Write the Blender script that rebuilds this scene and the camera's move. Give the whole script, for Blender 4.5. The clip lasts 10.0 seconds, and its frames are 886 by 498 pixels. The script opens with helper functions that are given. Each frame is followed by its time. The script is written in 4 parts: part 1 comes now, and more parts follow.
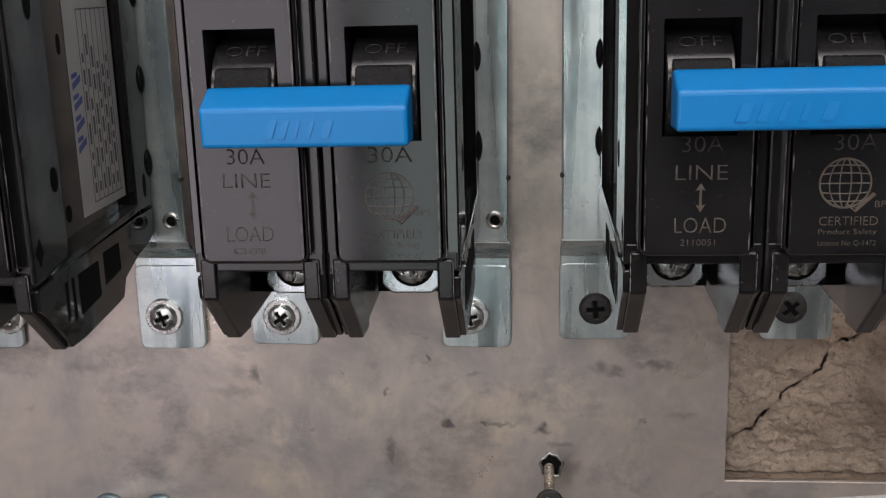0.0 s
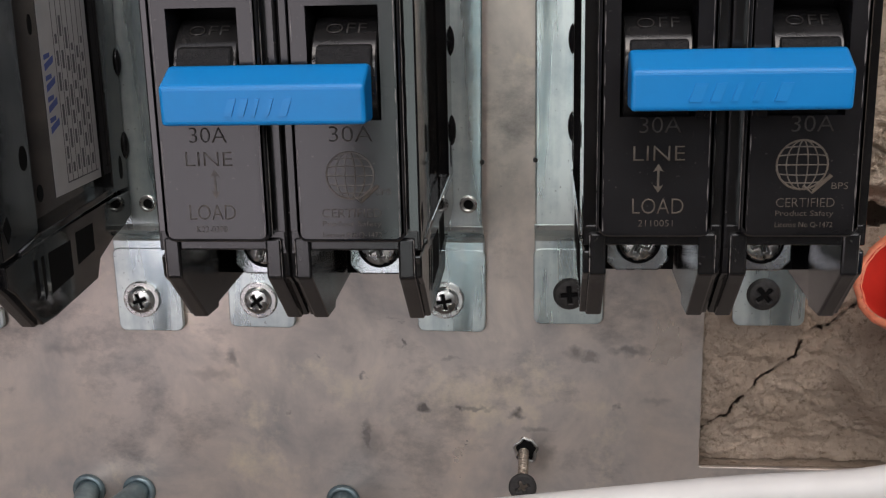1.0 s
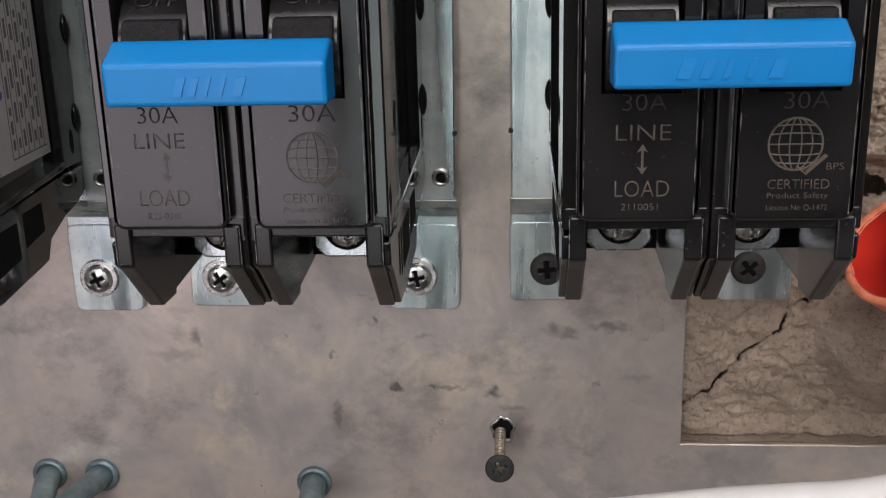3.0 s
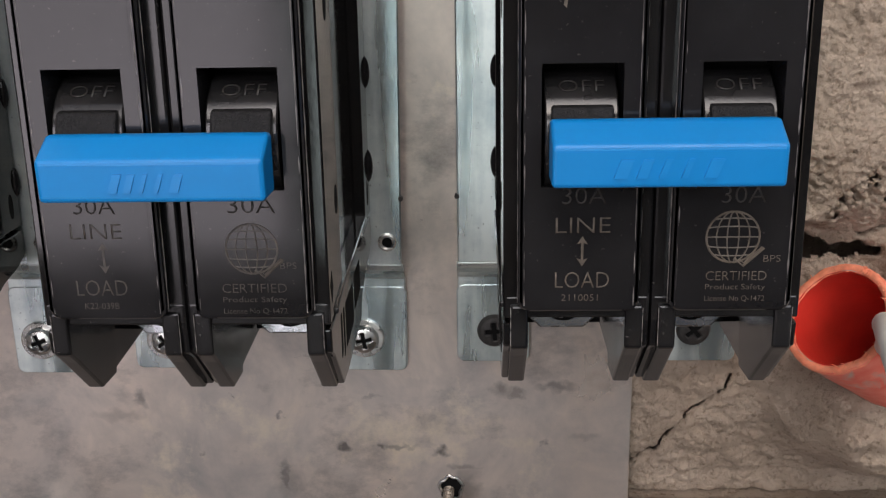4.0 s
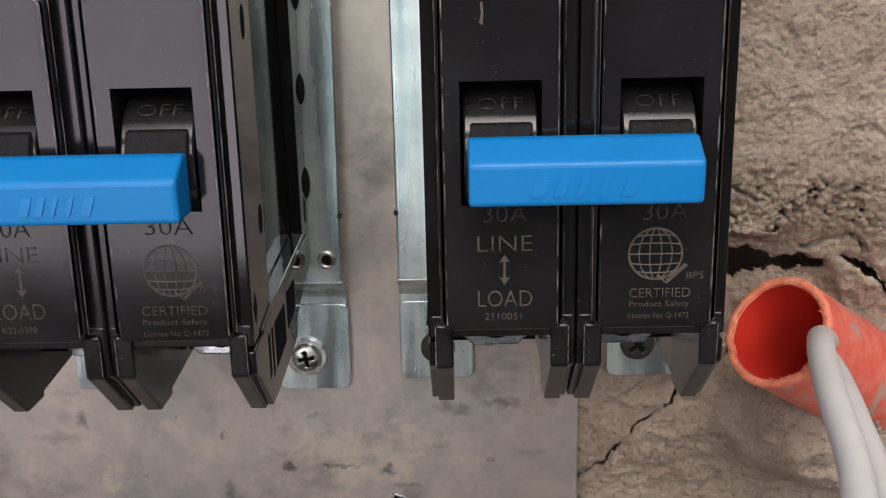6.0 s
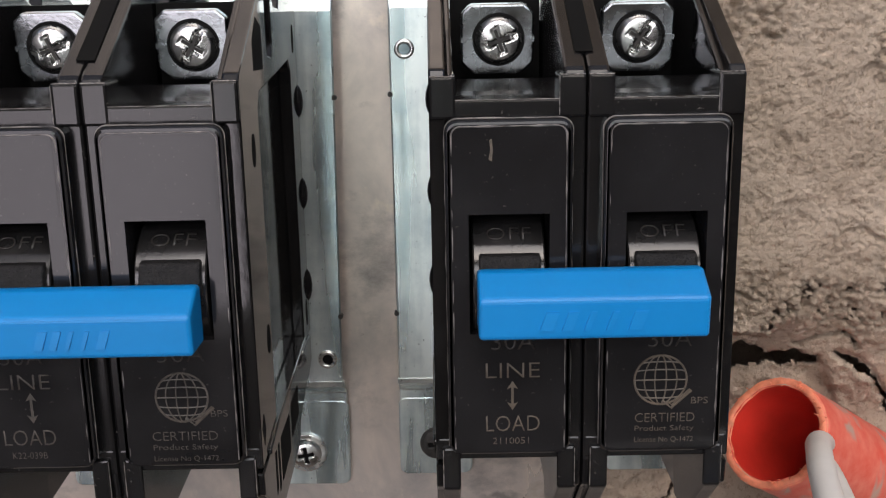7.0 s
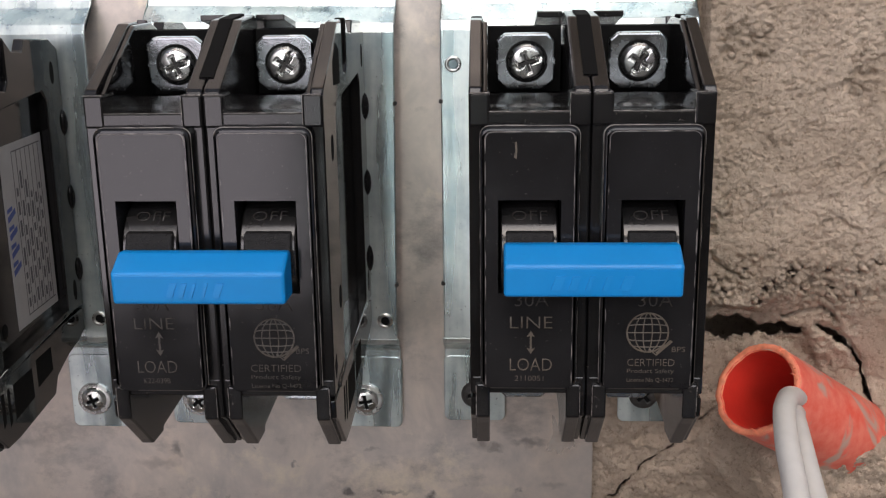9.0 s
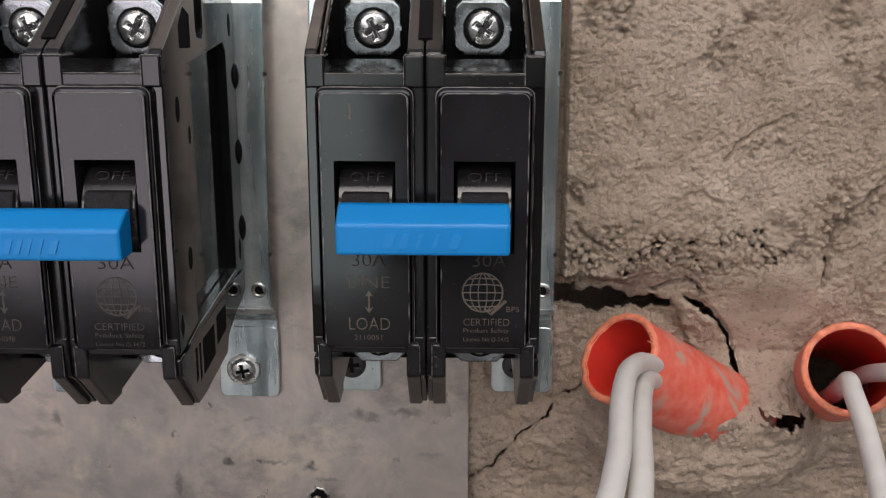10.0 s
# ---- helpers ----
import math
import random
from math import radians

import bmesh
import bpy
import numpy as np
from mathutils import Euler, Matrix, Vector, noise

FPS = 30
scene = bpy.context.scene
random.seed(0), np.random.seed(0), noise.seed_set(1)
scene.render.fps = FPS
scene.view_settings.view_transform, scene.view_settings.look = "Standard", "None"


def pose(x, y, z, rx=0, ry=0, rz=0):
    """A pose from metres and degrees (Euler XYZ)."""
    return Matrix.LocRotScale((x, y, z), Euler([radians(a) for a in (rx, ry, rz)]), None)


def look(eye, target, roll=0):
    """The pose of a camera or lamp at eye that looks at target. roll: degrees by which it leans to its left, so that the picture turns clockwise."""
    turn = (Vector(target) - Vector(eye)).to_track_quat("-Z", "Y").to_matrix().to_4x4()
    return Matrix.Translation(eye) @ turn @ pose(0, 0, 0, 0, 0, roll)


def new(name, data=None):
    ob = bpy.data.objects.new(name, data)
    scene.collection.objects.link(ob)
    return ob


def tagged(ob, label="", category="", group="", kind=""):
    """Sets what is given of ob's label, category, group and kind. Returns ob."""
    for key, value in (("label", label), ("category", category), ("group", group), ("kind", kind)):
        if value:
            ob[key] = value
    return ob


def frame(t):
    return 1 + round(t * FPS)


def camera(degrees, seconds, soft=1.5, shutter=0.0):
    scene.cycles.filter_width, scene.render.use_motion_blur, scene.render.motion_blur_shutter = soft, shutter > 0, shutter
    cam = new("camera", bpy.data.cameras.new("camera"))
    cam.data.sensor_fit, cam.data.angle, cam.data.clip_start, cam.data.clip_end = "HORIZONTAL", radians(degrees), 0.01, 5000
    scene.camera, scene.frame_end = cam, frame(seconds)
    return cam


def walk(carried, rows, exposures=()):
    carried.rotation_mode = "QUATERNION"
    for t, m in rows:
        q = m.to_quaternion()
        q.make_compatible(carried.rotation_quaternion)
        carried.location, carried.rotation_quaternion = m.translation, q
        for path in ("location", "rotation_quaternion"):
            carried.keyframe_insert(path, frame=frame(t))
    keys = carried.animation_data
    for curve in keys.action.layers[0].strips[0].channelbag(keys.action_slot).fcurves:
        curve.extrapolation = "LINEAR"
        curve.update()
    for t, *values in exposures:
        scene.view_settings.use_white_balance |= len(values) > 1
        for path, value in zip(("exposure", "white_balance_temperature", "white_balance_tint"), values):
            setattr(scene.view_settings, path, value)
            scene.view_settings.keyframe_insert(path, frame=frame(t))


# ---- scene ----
cam = camera(45.0, 10.0, soft=1.2)
PATH = [
    (0, (0.00738, -0.27200, 0.10485), (-0.1670, 1.6602, -0.3813), -1.60),
    (0.5, (0.01262, -0.27250, 0.10225), (-0.1855, 1.6575, -0.3833), -1.30),
    (1, (0.01651, -0.27319, 0.10194), (-0.1757, 1.6557, -0.3906), -1.30),
    (1.5, (0.01980, -0.26924, 0.10111), (-0.1672, 1.6529, -0.4190), -1.60),
    (2, (0.01789, -0.26303, 0.09995), (-0.1666, 1.6496, -0.4549), -1.60),
    (2.2, (0.01890, -0.26200, 0.10095), (-0.1586, 1.6476, -0.4700), -1.60),
    (3.3, (0.01570, -0.25604, 0.11089), (-0.1143, 1.6508, -0.4782), -1.40),
    (3.5, (0.01713, -0.25387, 0.11607), (-0.0971, 1.6536, -0.4744), -1.30),
    (4, (0.01950, -0.25431, 0.11909), (-0.0524, 1.6574, -0.4641), -1.00),
    (4.5, (0.02206, -0.25416, 0.11895), (-0.0374, 1.6594, -0.4596), -1.00),
    (5, (0.02657, -0.25266, 0.11467), (-0.0255, 1.6616, -0.4624), -1.10),
    (5.2, (0.02692, -0.25119, 0.11471), (-0.0281, 1.6631, -0.4618), -1.10),
    (6.3, (0.03013, -0.25215, 0.12119), (0.0033, 1.6680, -0.4377), -1.40),
    (6.5, (0.02994, -0.24956, 0.12163), (0.0147, 1.6731, -0.4291), -1.30),
    (7, (0.02522, -0.25087, 0.13512), (0.0234, 1.6857, -0.3644), -1.10),
    (7.2, (0.02650, -0.25700, 0.13450), (0.0400, 1.6740, -0.3820), -1.00),
    (7.5, (0.03367, -0.26921, 0.13322), (0.0405, 1.6668, -0.3688), -0.80),
    (8, (0.03237, -0.27986, 0.13545), (0.0359, 1.6572, -0.3622), -1.00),
    (8.5, (0.04718, -0.28025, 0.14192), (0.0475, 1.6575, -0.3533), -0.90),
    (8.7, (0.03900, -0.27950, 0.14300), (-0.0060, 1.6510, -0.3950), -0.90),
    (9, (0.02911, -0.30011, 0.14443), (-0.0725, 1.6308, -0.3668), -0.80),
    (9.2, (0.04100, -0.29550, 0.14250), (-0.0340, 1.6290, -0.3930), -0.60),
    (9.5, (0.05821, -0.30012, 0.13951), (-0.0274, 1.6321, -0.3695), -0.10),
    (10, (0.05799, -0.30540, 0.13719), (0.0082, 1.6275, -0.3743), 0.00),
]
walk(cam, [(t, look(eye, target, roll)) for t, eye, target, roll in PATH],
     exposures=((0, -0.12), (2, -0.11), (3.5, 0.06), (6.5, 0.10), (9, 0.02), (10, -0.08)))

# ---- world and light ----
world = bpy.data.worlds.new("World")
scene.world = world
world.use_nodes = True
wn = world.node_tree
sky = wn.nodes.new("ShaderNodeTexSky")
sky.sky_type = "NISHITA"
sky.sun_disc = False
sky.sun_elevation = radians(48)
sky.sun_rotation = radians(177)
sky.air_density, sky.dust_density = 1.0, 4.0
wn.links.new(sky.outputs[0], wn.nodes["Background"].inputs[0])
wn.nodes["Background"].inputs[1].default_value = 0.10

sun_data = bpy.data.lights.new("sun", "SUN")
sun_data.energy, sun_data.angle, sun_data.color = 1.08, radians(40), (1.0, 0.95, 0.95)
sun = new("sun", sun_data)
sun.matrix_world = look((0.07, -1.39, 1.55), (0, 0, 0))
# added area lamps behind the camera, standing in for unseen daylight and its reflections
def reflection_lamp(x0, x1, z0, z1, watts, color):
    data = bpy.data.lights.new("reflection_lamp", "AREA")
    data.shape, data.size, data.size_y = "RECTANGLE", x1 - x0, z1 - z0
    data.energy, data.color = watts, color
    ob = new("reflection_lamp", data)
    x, z = (x0 + x1) / 2, (z0 + z1) / 2
    ob.matrix_world = look((x, -1.43, z), (x, 0, z))


reflection_lamp(-0.74, -0.26, -0.34, 0.90, 5.6, (1.0, 0.91, 0.99))
reflection_lamp(-0.22, -0.08, -0.34, 0.90, 1.35, (0.86, 1.0, 0.99))
reflection_lamp(-0.06, 1.30, 0.36, 0.90, 6.2, (0.95, 0.97, 1.0))
scene.view_settings.exposure = 0.0

# ---- materials ----
MM = 0.001


def material(name, color, rough=0.5, metal=0.0, var=0.12, scale=120.0, bump=0.0, bump_scale=900.0,
             rough_var=0.0, coat=0.0, spec=0.5, dust=0.0):
    """A plain surface with mottling at two scales, uneven gloss and fine relief."""
    m = bpy.data.materials.new(name)
    m.use_nodes = True
    n, l = m.node_tree.nodes, m.node_tree.links
    b = n["Principled BSDF"]
    b.inputs["Metallic"].default_value = metal
    b.inputs["Roughness"].default_value = rough
    b.inputs["Specular IOR Level"].default_value = spec
    b.inputs["Coat Weight"].default_value = coat
    b.inputs["Coat Roughness"].default_value = 0.08
    tc = n.new("ShaderNodeTexCoord")
    big = n.new("ShaderNodeTexNoise")
    big.inputs["Scale"].default_value = scale
    big.inputs["Detail"].default_value = 5
    l.new(tc.outputs["Object"], big.inputs["Vector"])
    ramp = n.new("ShaderNodeValToRGB")
    e = ramp.color_ramp.elements
    e[0].position, e[1].position = 0.3, 0.72
    e[0].color = (*[c * (1 - var) for c in color], 1)
    e[1].color = (*[min(1, c * (1 + var)) for c in color], 1)
    l.new(big.outputs["Fac"], ramp.inputs["Fac"])
    l.new(ramp.outputs["Color"], b.inputs["Base Color"])
    if dust:
        specks = n.new("ShaderNodeTexNoise")
        specks.inputs["Scale"].default_value = 1500
        specks.inputs["Detail"].default_value = 2
        l.new(tc.outputs["Object"], specks.inputs["Vector"])
        cut = n.new("ShaderNodeMapRange")
        cut.inputs["From Min"].default_value, cut.inputs["From Max"].default_value = 0.70, 0.78
        cut.inputs["To Max"].default_value = dust
        l.new(specks.outputs["Fac"], cut.inputs["Value"])
        over = n.new("ShaderNodeMixRGB")
        over.inputs["Color2"].default_value = (0.42, 0.38, 0.35, 1)
        l.new(cut.outputs["Result"], over.inputs["Fac"])
        l.new(ramp.outputs["Color"], over.inputs["Color1"])
        l.new(over.outputs["Color"], b.inputs["Base Color"])
    fine = n.new("ShaderNodeTexNoise")
    fine.inputs["Scale"].default_value = bump_scale
    fine.inputs["Detail"].default_value = 4
    l.new(tc.outputs["Object"], fine.inputs["Vector"])
    if rough_var:
        r = n.new("ShaderNodeMapRange")
        r.inputs["From Min"].default_value, r.inputs["From Max"].default_value = 0.3, 0.7
        r.inputs["To Min"].default_value, r.inputs["To Max"].default_value = max(0.02, rough - rough_var), rough + rough_var
        l.new(big.outputs["Fac"], r.inputs["Value"])
        l.new(r.outputs["Result"], b.inputs["Roughness"])
    if bump:
        k = n.new("ShaderNodeBump")
        k.inputs["Strength"].default_value = bump
        k.inputs["Distance"].default_value = 0.0004
        l.new(fine.outputs["Fac"], k.inputs["Height"])
        l.new(k.outputs["Normal"], b.inputs["Normal"])
    return m


BLACK = material("black_plastic", (0.015, 0.0145, 0.0155), 0.11, var=0.3, scale=60, bump=0.008, bump_scale=1200, rough_var=0.04, spec=0.42, dust=0.12)
BLACK_CASE = material("black_plastic_case", (0.010, 0.0096, 0.010), 0.19, var=0.3, scale=80, bump=0.015, bump_scale=1500, rough_var=0.03, spec=0.5, dust=0.25)
BLACK_SIDE = material("glossy_black_case_side", (0.008, 0.0077, 0.008), 0.07, var=0.3, scale=80, bump=0.008, bump_scale=700, rough_var=0.02, spec=0.6, dust=0.06)
HANDLE = material("black_handle_plastic", (0.020, 0.019, 0.019), 0.15, var=0.3, scale=200, bump=0.05, bump_scale=2500, spec=0.65)
# lighter than the handle: highlights on the raised letters put into the colour
HANDLE_WORD = material("highlighted_raised_letters", (0.045, 0.04, 0.038), 0.22, var=0.3, scale=300, dust=0.3)
GRAIN = material("black_grained_plastic", (0.012, 0.011, 0.011), 0.6, var=0.4, scale=900, bump=1.0, bump_scale=2200, dust=0.2, spec=0.3)
BLUE = material("blue_plastic", (0.002, 0.235, 0.62), 0.40, var=0.05, scale=70, bump=0.05, bump_scale=900, rough_var=0.05)
NICKEL = material("nickel_plated_steel", (0.70, 0.70, 0.68), 0.28, 1.0, var=0.12, scale=300, bump=0.1, bump_scale=900, rough_var=0.08)
CLAMP = material("dull_nickel_clamp", (0.40, 0.42, 0.44), 0.24, 1.0, var=0.2, scale=250, bump=0.1, bump_scale=900, rough_var=0.1)
BLACKSTEEL = material("black_phosphate_steel", (0.035, 0.032, 0.03), 0.5, 0.15, var=0.4, scale=700, bump=0.4, bump_scale=2000)
WHITECABLE = material("white_cable_sheath", (0.72, 0.70, 0.67), 0.42, var=0.06, scale=120, bump=0.15, bump_scale=500)
BLUEWIRE = material("blue_wire_insulation", (0.02, 0.22, 0.6), 0.35, var=0.05)
BORE = material("red_conduit_lining", (0.72, 0.045, 0.03), 0.33, var=0.18, scale=70, bump=0.15, bump_scale=400, rough_var=0.06)
# pale colour for painted highlights along worn, rounded edges
WORN_GLINT = material("worn_edge_with_glint", (0.20, 0.18, 0.17), 0.35, var=0.5, scale=400, bump=0.3, bump_scale=1500)
PRINT = material("tan_print", (0.118, 0.094, 0.072), 0.45, var=0.3, scale=900)
# darker copy of the print: tie bar's shade and reflection put into the ink
PRINT_FAINT = material("print_dimmed_by_bar", (0.035, 0.03, 0.026), 0.35, var=0.5, scale=900)
PRINT_DIM = material("faded_print", (0.075, 0.063, 0.053), 0.42, var=0.35, scale=900)
PAPER = material("label_paper", (0.44, 0.425, 0.42), 0.4, var=0.08, scale=200)
INK = material("label_ink", (0.10, 0.09, 0.10), 0.5)
INKBLUE = material("label_blue_ink", (0.05, 0.08, 0.30), 0.45)
# near-black for sheets that paint the shade inside holes and gaps
GAP_SHADE = material("painted_gap_shade", (0.008, 0.008, 0.008), 0.8, spec=0.08)
TARNISHED = material("tarnished_zinc", (0.24, 0.31, 0.33), 0.42, 0.7, var=0.35, scale=250, bump=0.3, bump_scale=900, rough_var=0.1)
RUST = material("bare_threaded_steel", (0.40, 0.34, 0.28), 0.45, 0.8, var=0.3, scale=900, bump=0.4)


def zinc_material():
    """Zinc plating drawn along its length: long streaks, cloudy passivation, dark specks."""
    m = bpy.data.materials.new("zinc_plated_steel")
    m.use_nodes = True
    n, l = m.node_tree.nodes, m.node_tree.links
    b = n["Principled BSDF"]
    b.inputs["Metallic"].default_value = 0.85
    tc = n.new("ShaderNodeTexCoord")
    mp = n.new("ShaderNodeMapping")
    mp.inputs["Scale"].default_value = (1, 1, 0.10)
    l.new(tc.outputs["Object"], mp.inputs["Vector"])
    streak = n.new("ShaderNodeTexNoise")
    streak.inputs["Scale"].default_value = 170
    streak.inputs["Detail"].default_value = 5
    l.new(mp.outputs["Vector"], streak.inputs["Vector"])
    cloud = n.new("ShaderNodeTexNoise")
    cloud.inputs["Scale"].default_value = 60
    cloud.inputs["Detail"].default_value = 6
    cloud.inputs["Roughness"].default_value = 0.65
    l.new(tc.outputs["Object"], cloud.inputs["Vector"])
    r1 = n.new("ShaderNodeValToRGB")
    e = r1.color_ramp.elements
    e[0].position, e[0].color = 0.40, (0.47, 0.56, 0.59, 1)
    e[1].position, e[1].color = 0.59, (0.85, 0.92, 0.90, 1)
    both = n.new("ShaderNodeMath")
    both.operation = "MULTIPLY_ADD"
    both.inputs[1].default_value = 0.5
    half = n.new("ShaderNodeMath")
    half.operation = "MULTIPLY"
    half.inputs[1].default_value = 0.5
    l.new(streak.outputs["Fac"], half.inputs[0])
    l.new(cloud.outputs["Fac"], both.inputs[0])
    l.new(half.outputs[0], both.inputs[2])
    l.new(both.outputs[0], r1.inputs["Fac"])
    speck = n.new("ShaderNodeTexNoise")
    speck.inputs["Scale"].default_value = 900
    speck.inputs["Detail"].default_value = 3
    l.new(tc.outputs["Object"], speck.inputs["Vector"])
    r2 = n.new("ShaderNodeValToRGB")
    f = r2.color_ramp.elements
    f[0].position, f[0].color = 0.66, (0, 0, 0, 1)
    f[1].position, f[1].color = 0.74, (0.7, 0.7, 0.7, 1)
    l.new(speck.outputs["Fac"], r2.inputs["Fac"])
    mix = n.new("ShaderNodeMixRGB")
    mix.inputs["Color2"].default_value = (0.20, 0.22, 0.23, 1)
    l.new(r2.outputs["Color"], mix.inputs["Fac"])
    l.new(r1.outputs["Color"], mix.inputs["Color1"])
    l.new(mix.outputs["Color"], b.inputs["Base Color"])
    rr = n.new("ShaderNodeMapRange")
    rr.inputs["From Min"].default_value, rr.inputs["From Max"].default_value = 0.3, 0.7
    rr.inputs["To Min"].default_value, rr.inputs["To Max"].default_value = 0.17, 0.42
    l.new(streak.outputs["Fac"], rr.inputs["Value"])
    l.new(rr.outputs["Result"], b.inputs["Roughness"])
    k = n.new("ShaderNodeBump")
    k.inputs["Strength"].default_value = 0.10
    k.inputs["Distance"].default_value = 0.0004
    l.new(streak.outputs["Fac"], k.inputs["Height"])
    l.new(k.outputs["Normal"], b.inputs["Normal"])
    return m


ZINC = zinc_material()


def plate_material():
    """Bare sheet metal: soft smudges, cloudy oxide, fine scratches along the sheet."""
    m = bpy.data.materials.new("bare_sheet_metal")
    m.use_nodes = True
    n, l = m.node_tree.nodes, m.node_tree.links
    b = n["Principled BSDF"]
    b.inputs["Metallic"].default_value = 0.58
    tc = n.new("ShaderNodeTexCoord")
    cloud = n.new("ShaderNodeTexNoise")
    cloud.inputs["Scale"].default_value = 34
    cloud.inputs["Detail"].default_value = 6
    cloud.inputs["Roughness"].default_value = 0.62
    cloud.inputs["Distortion"].default_value = 0.4
    l.new(tc.outputs["Object"], cloud.inputs["Vector"])
    r1 = n.new("ShaderNodeValToRGB")
    e = r1.color_ramp.elements
    e[0].position, e[0].color = 0.30, (0.38, 0.36, 0.35, 1)
    e[1].position, e[1].color = 0.68, (0.84, 0.725, 0.64, 1)
    l.new(cloud.outputs["Fac"], r1.inputs["Fac"])
    smudge = n.new("ShaderNodeTexNoise")
    smudge.inputs["Scale"].default_value = 30
    smudge.inputs["Detail"].default_value = 8
    smudge.inputs["Roughness"].default_value = 0.7
    mp = n.new("ShaderNodeMapping")
    mp.inputs["Scale"].default_value = (0.85, 1, 1.25)
    mp.inputs["Location"].default_value = (3.1, 0.2, 7.7)
    l.new(tc.outputs["Object"], mp.inputs["Vector"])
    l.new(mp.outputs["Vector"], smudge.inputs["Vector"])
    r2 = n.new("ShaderNodeValToRGB")
    f = r2.color_ramp.elements
    f[0].position, f[0].color = 0.53, (0, 0, 0, 1)
    f[1].position, f[1].color = 0.74, (0.85, 0.85, 0.85, 1)
    l.new(smudge.outputs["Fac"], r2.inputs["Fac"])
    mix = n.new("ShaderNodeMixRGB")
    mix.inputs["Color2"].default_value = (0.15, 0.14, 0.14, 1)
    l.new(r2.outputs["Color"], mix.inputs["Fac"])
    l.new(r1.outputs["Color"], mix.inputs["Color1"])
    patch = n.new("ShaderNodeTexNoise")
    patch.inputs["Scale"].default_value = 24
    patch.inputs["Detail"].default_value = 7
    patch.inputs["Roughness"].default_value = 0.7
    mq = n.new("ShaderNodeMapping")
    mq.inputs["Location"].default_value = (0.37, 0.0, 1.9)
    l.new(tc.outputs["Object"], mq.inputs["Vector"])
    l.new(mq.outputs["Vector"], patch.inputs["Vector"])
    r3 = n.new("ShaderNodeValToRGB")
    q = r3.color_ramp.elements
    q[0].position, q[0].color = 0.56, (0, 0, 0, 1)
    q[1].position, q[1].color = 0.68, (0.8, 0.8, 0.8, 1)
    l.new(patch.outputs["Fac"], r3.inputs["Fac"])
    warm = n.new("ShaderNodeMixRGB")
    warm.inputs["Color2"].default_value = (0.90, 0.79, 0.63, 1)
    l.new(r3.outputs["Color"], warm.inputs["Fac"])
    l.new(mix.outputs["Color"], warm.inputs["Color1"])
    rub = n.new("ShaderNodeTexNoise")
    rub.inputs["Scale"].default_value = 85
    rub.inputs["Detail"].default_value = 9
    rub.inputs["Roughness"].default_value = 0.72
    mr = n.new("ShaderNodeMapping")
    mr.inputs["Scale"].default_value = (0.55, 1, 1.3)
    mr.inputs["Location"].default_value = (5.3, 0.0, 2.2)
    l.new(tc.outputs["Object"], mr.inputs["Vector"])
    l.new(mr.outputs["Vector"], rub.inputs["Vector"])
    r4 = n.new("ShaderNodeValToRGB")
    w = r4.color_ramp.elements
    w[0].position, w[0].color = 0.645, (0, 0, 0, 1)
    w[1].position, w[1].color = 0.72, (0.8, 0.8, 0.8, 1)
    l.new(rub.outputs["Fac"], r4.inputs["Fac"])
    marks = n.new("ShaderNodeMixRGB")
    marks.inputs["Color2"].default_value = (0.10, 0.095, 0.095, 1)
    l.new(r4.outputs["Color"], marks.inputs["Fac"])
    l.new(warm.outputs["Color"], marks.inputs["Color1"])
    # rubbed and scorched spots of their own shape
    wob = n.new("ShaderNodeTexNoise")
    wob.inputs["Scale"].default_value = 330
    wob.inputs["Detail"].default_value = 6
    l.new(tc.outputs["Object"], wob.inputs["Vector"])
    shift = n.new("ShaderNodeVectorMath")
    shift.operation = "MULTIPLY_ADD"
    shift.inputs[1].default_value = (0.007, 0, 0.005)
    l.new(wob.outputs["Color"], shift.inputs[0])
    l.new(tc.outputs["Object"], shift.inputs[2])
    worst = None
    for x, z, rx, rz, amount in ((24.5, 3.0, 2.6, 1.8, 0.55), (28.5, 2.4, 2.2, 1.0, 0.5), (39, 4.3, 4.5, 1.1, 0.55), (-17, -13, 1.6, 1.0, 0.8), (-8, -13.0, 1.0, 0.6, 0.7), (-3, -13.3, 4.5, 0.7, 0.5), (8.4, -14.2, 1.8, 1.3, 0.8),
                                 (-70, 1.0, 1.6, 2.2, 0.6), (-76, -4, 6, 1.4, 0.3), (-33, -22, 1.2, 4.5, 0.6), (-32, -24, 3.2, 4.5, 0.35), (15.5, -25, 3.0, 4.5, 0.5), (-118, 3, 6, 1.6, 0.3), (-22, 6, 0.5, 0.8, 0.7), (46, -10, 3.5, 1.0, 0.3),
                                 (-34, -4, 0.7, 0.6, 0.6), (-46, 2, 0.6, 0.5, 0.5), (14, -19, 3.0, 0.7, 0.4), (36, -12, 0.8, 0.6, 0.5), (-55, -15, 0.8, 0.6, 0.4), (-9, 1.5, 2.5, 0.4, 0.35)):
        at = n.new("ShaderNodeMapping")
        at.vector_type = "TEXTURE"
        at.inputs["Location"].default_value = ((x + 3.5) * MM, 0, (z + 2.5) * MM)
        at.inputs["Scale"].default_value = (rx * 1.5 * MM, 1, rz * 1.5 * MM)
        l.new(shift.outputs["Vector"], at.inputs["Vector"])
        far = n.new("ShaderNodeVectorMath")
        far.operation = "LENGTH"
        l.new(at.outputs["Vector"], far.inputs[0])
        spot = n.new("ShaderNodeMapRange")
        spot.inputs["From Min"].default_value, spot.inputs["From Max"].default_value = 1.0, 0.3
        spot.inputs["To Max"].default_value = amount
        l.new(far.outputs["Value"], spot.inputs["Value"])
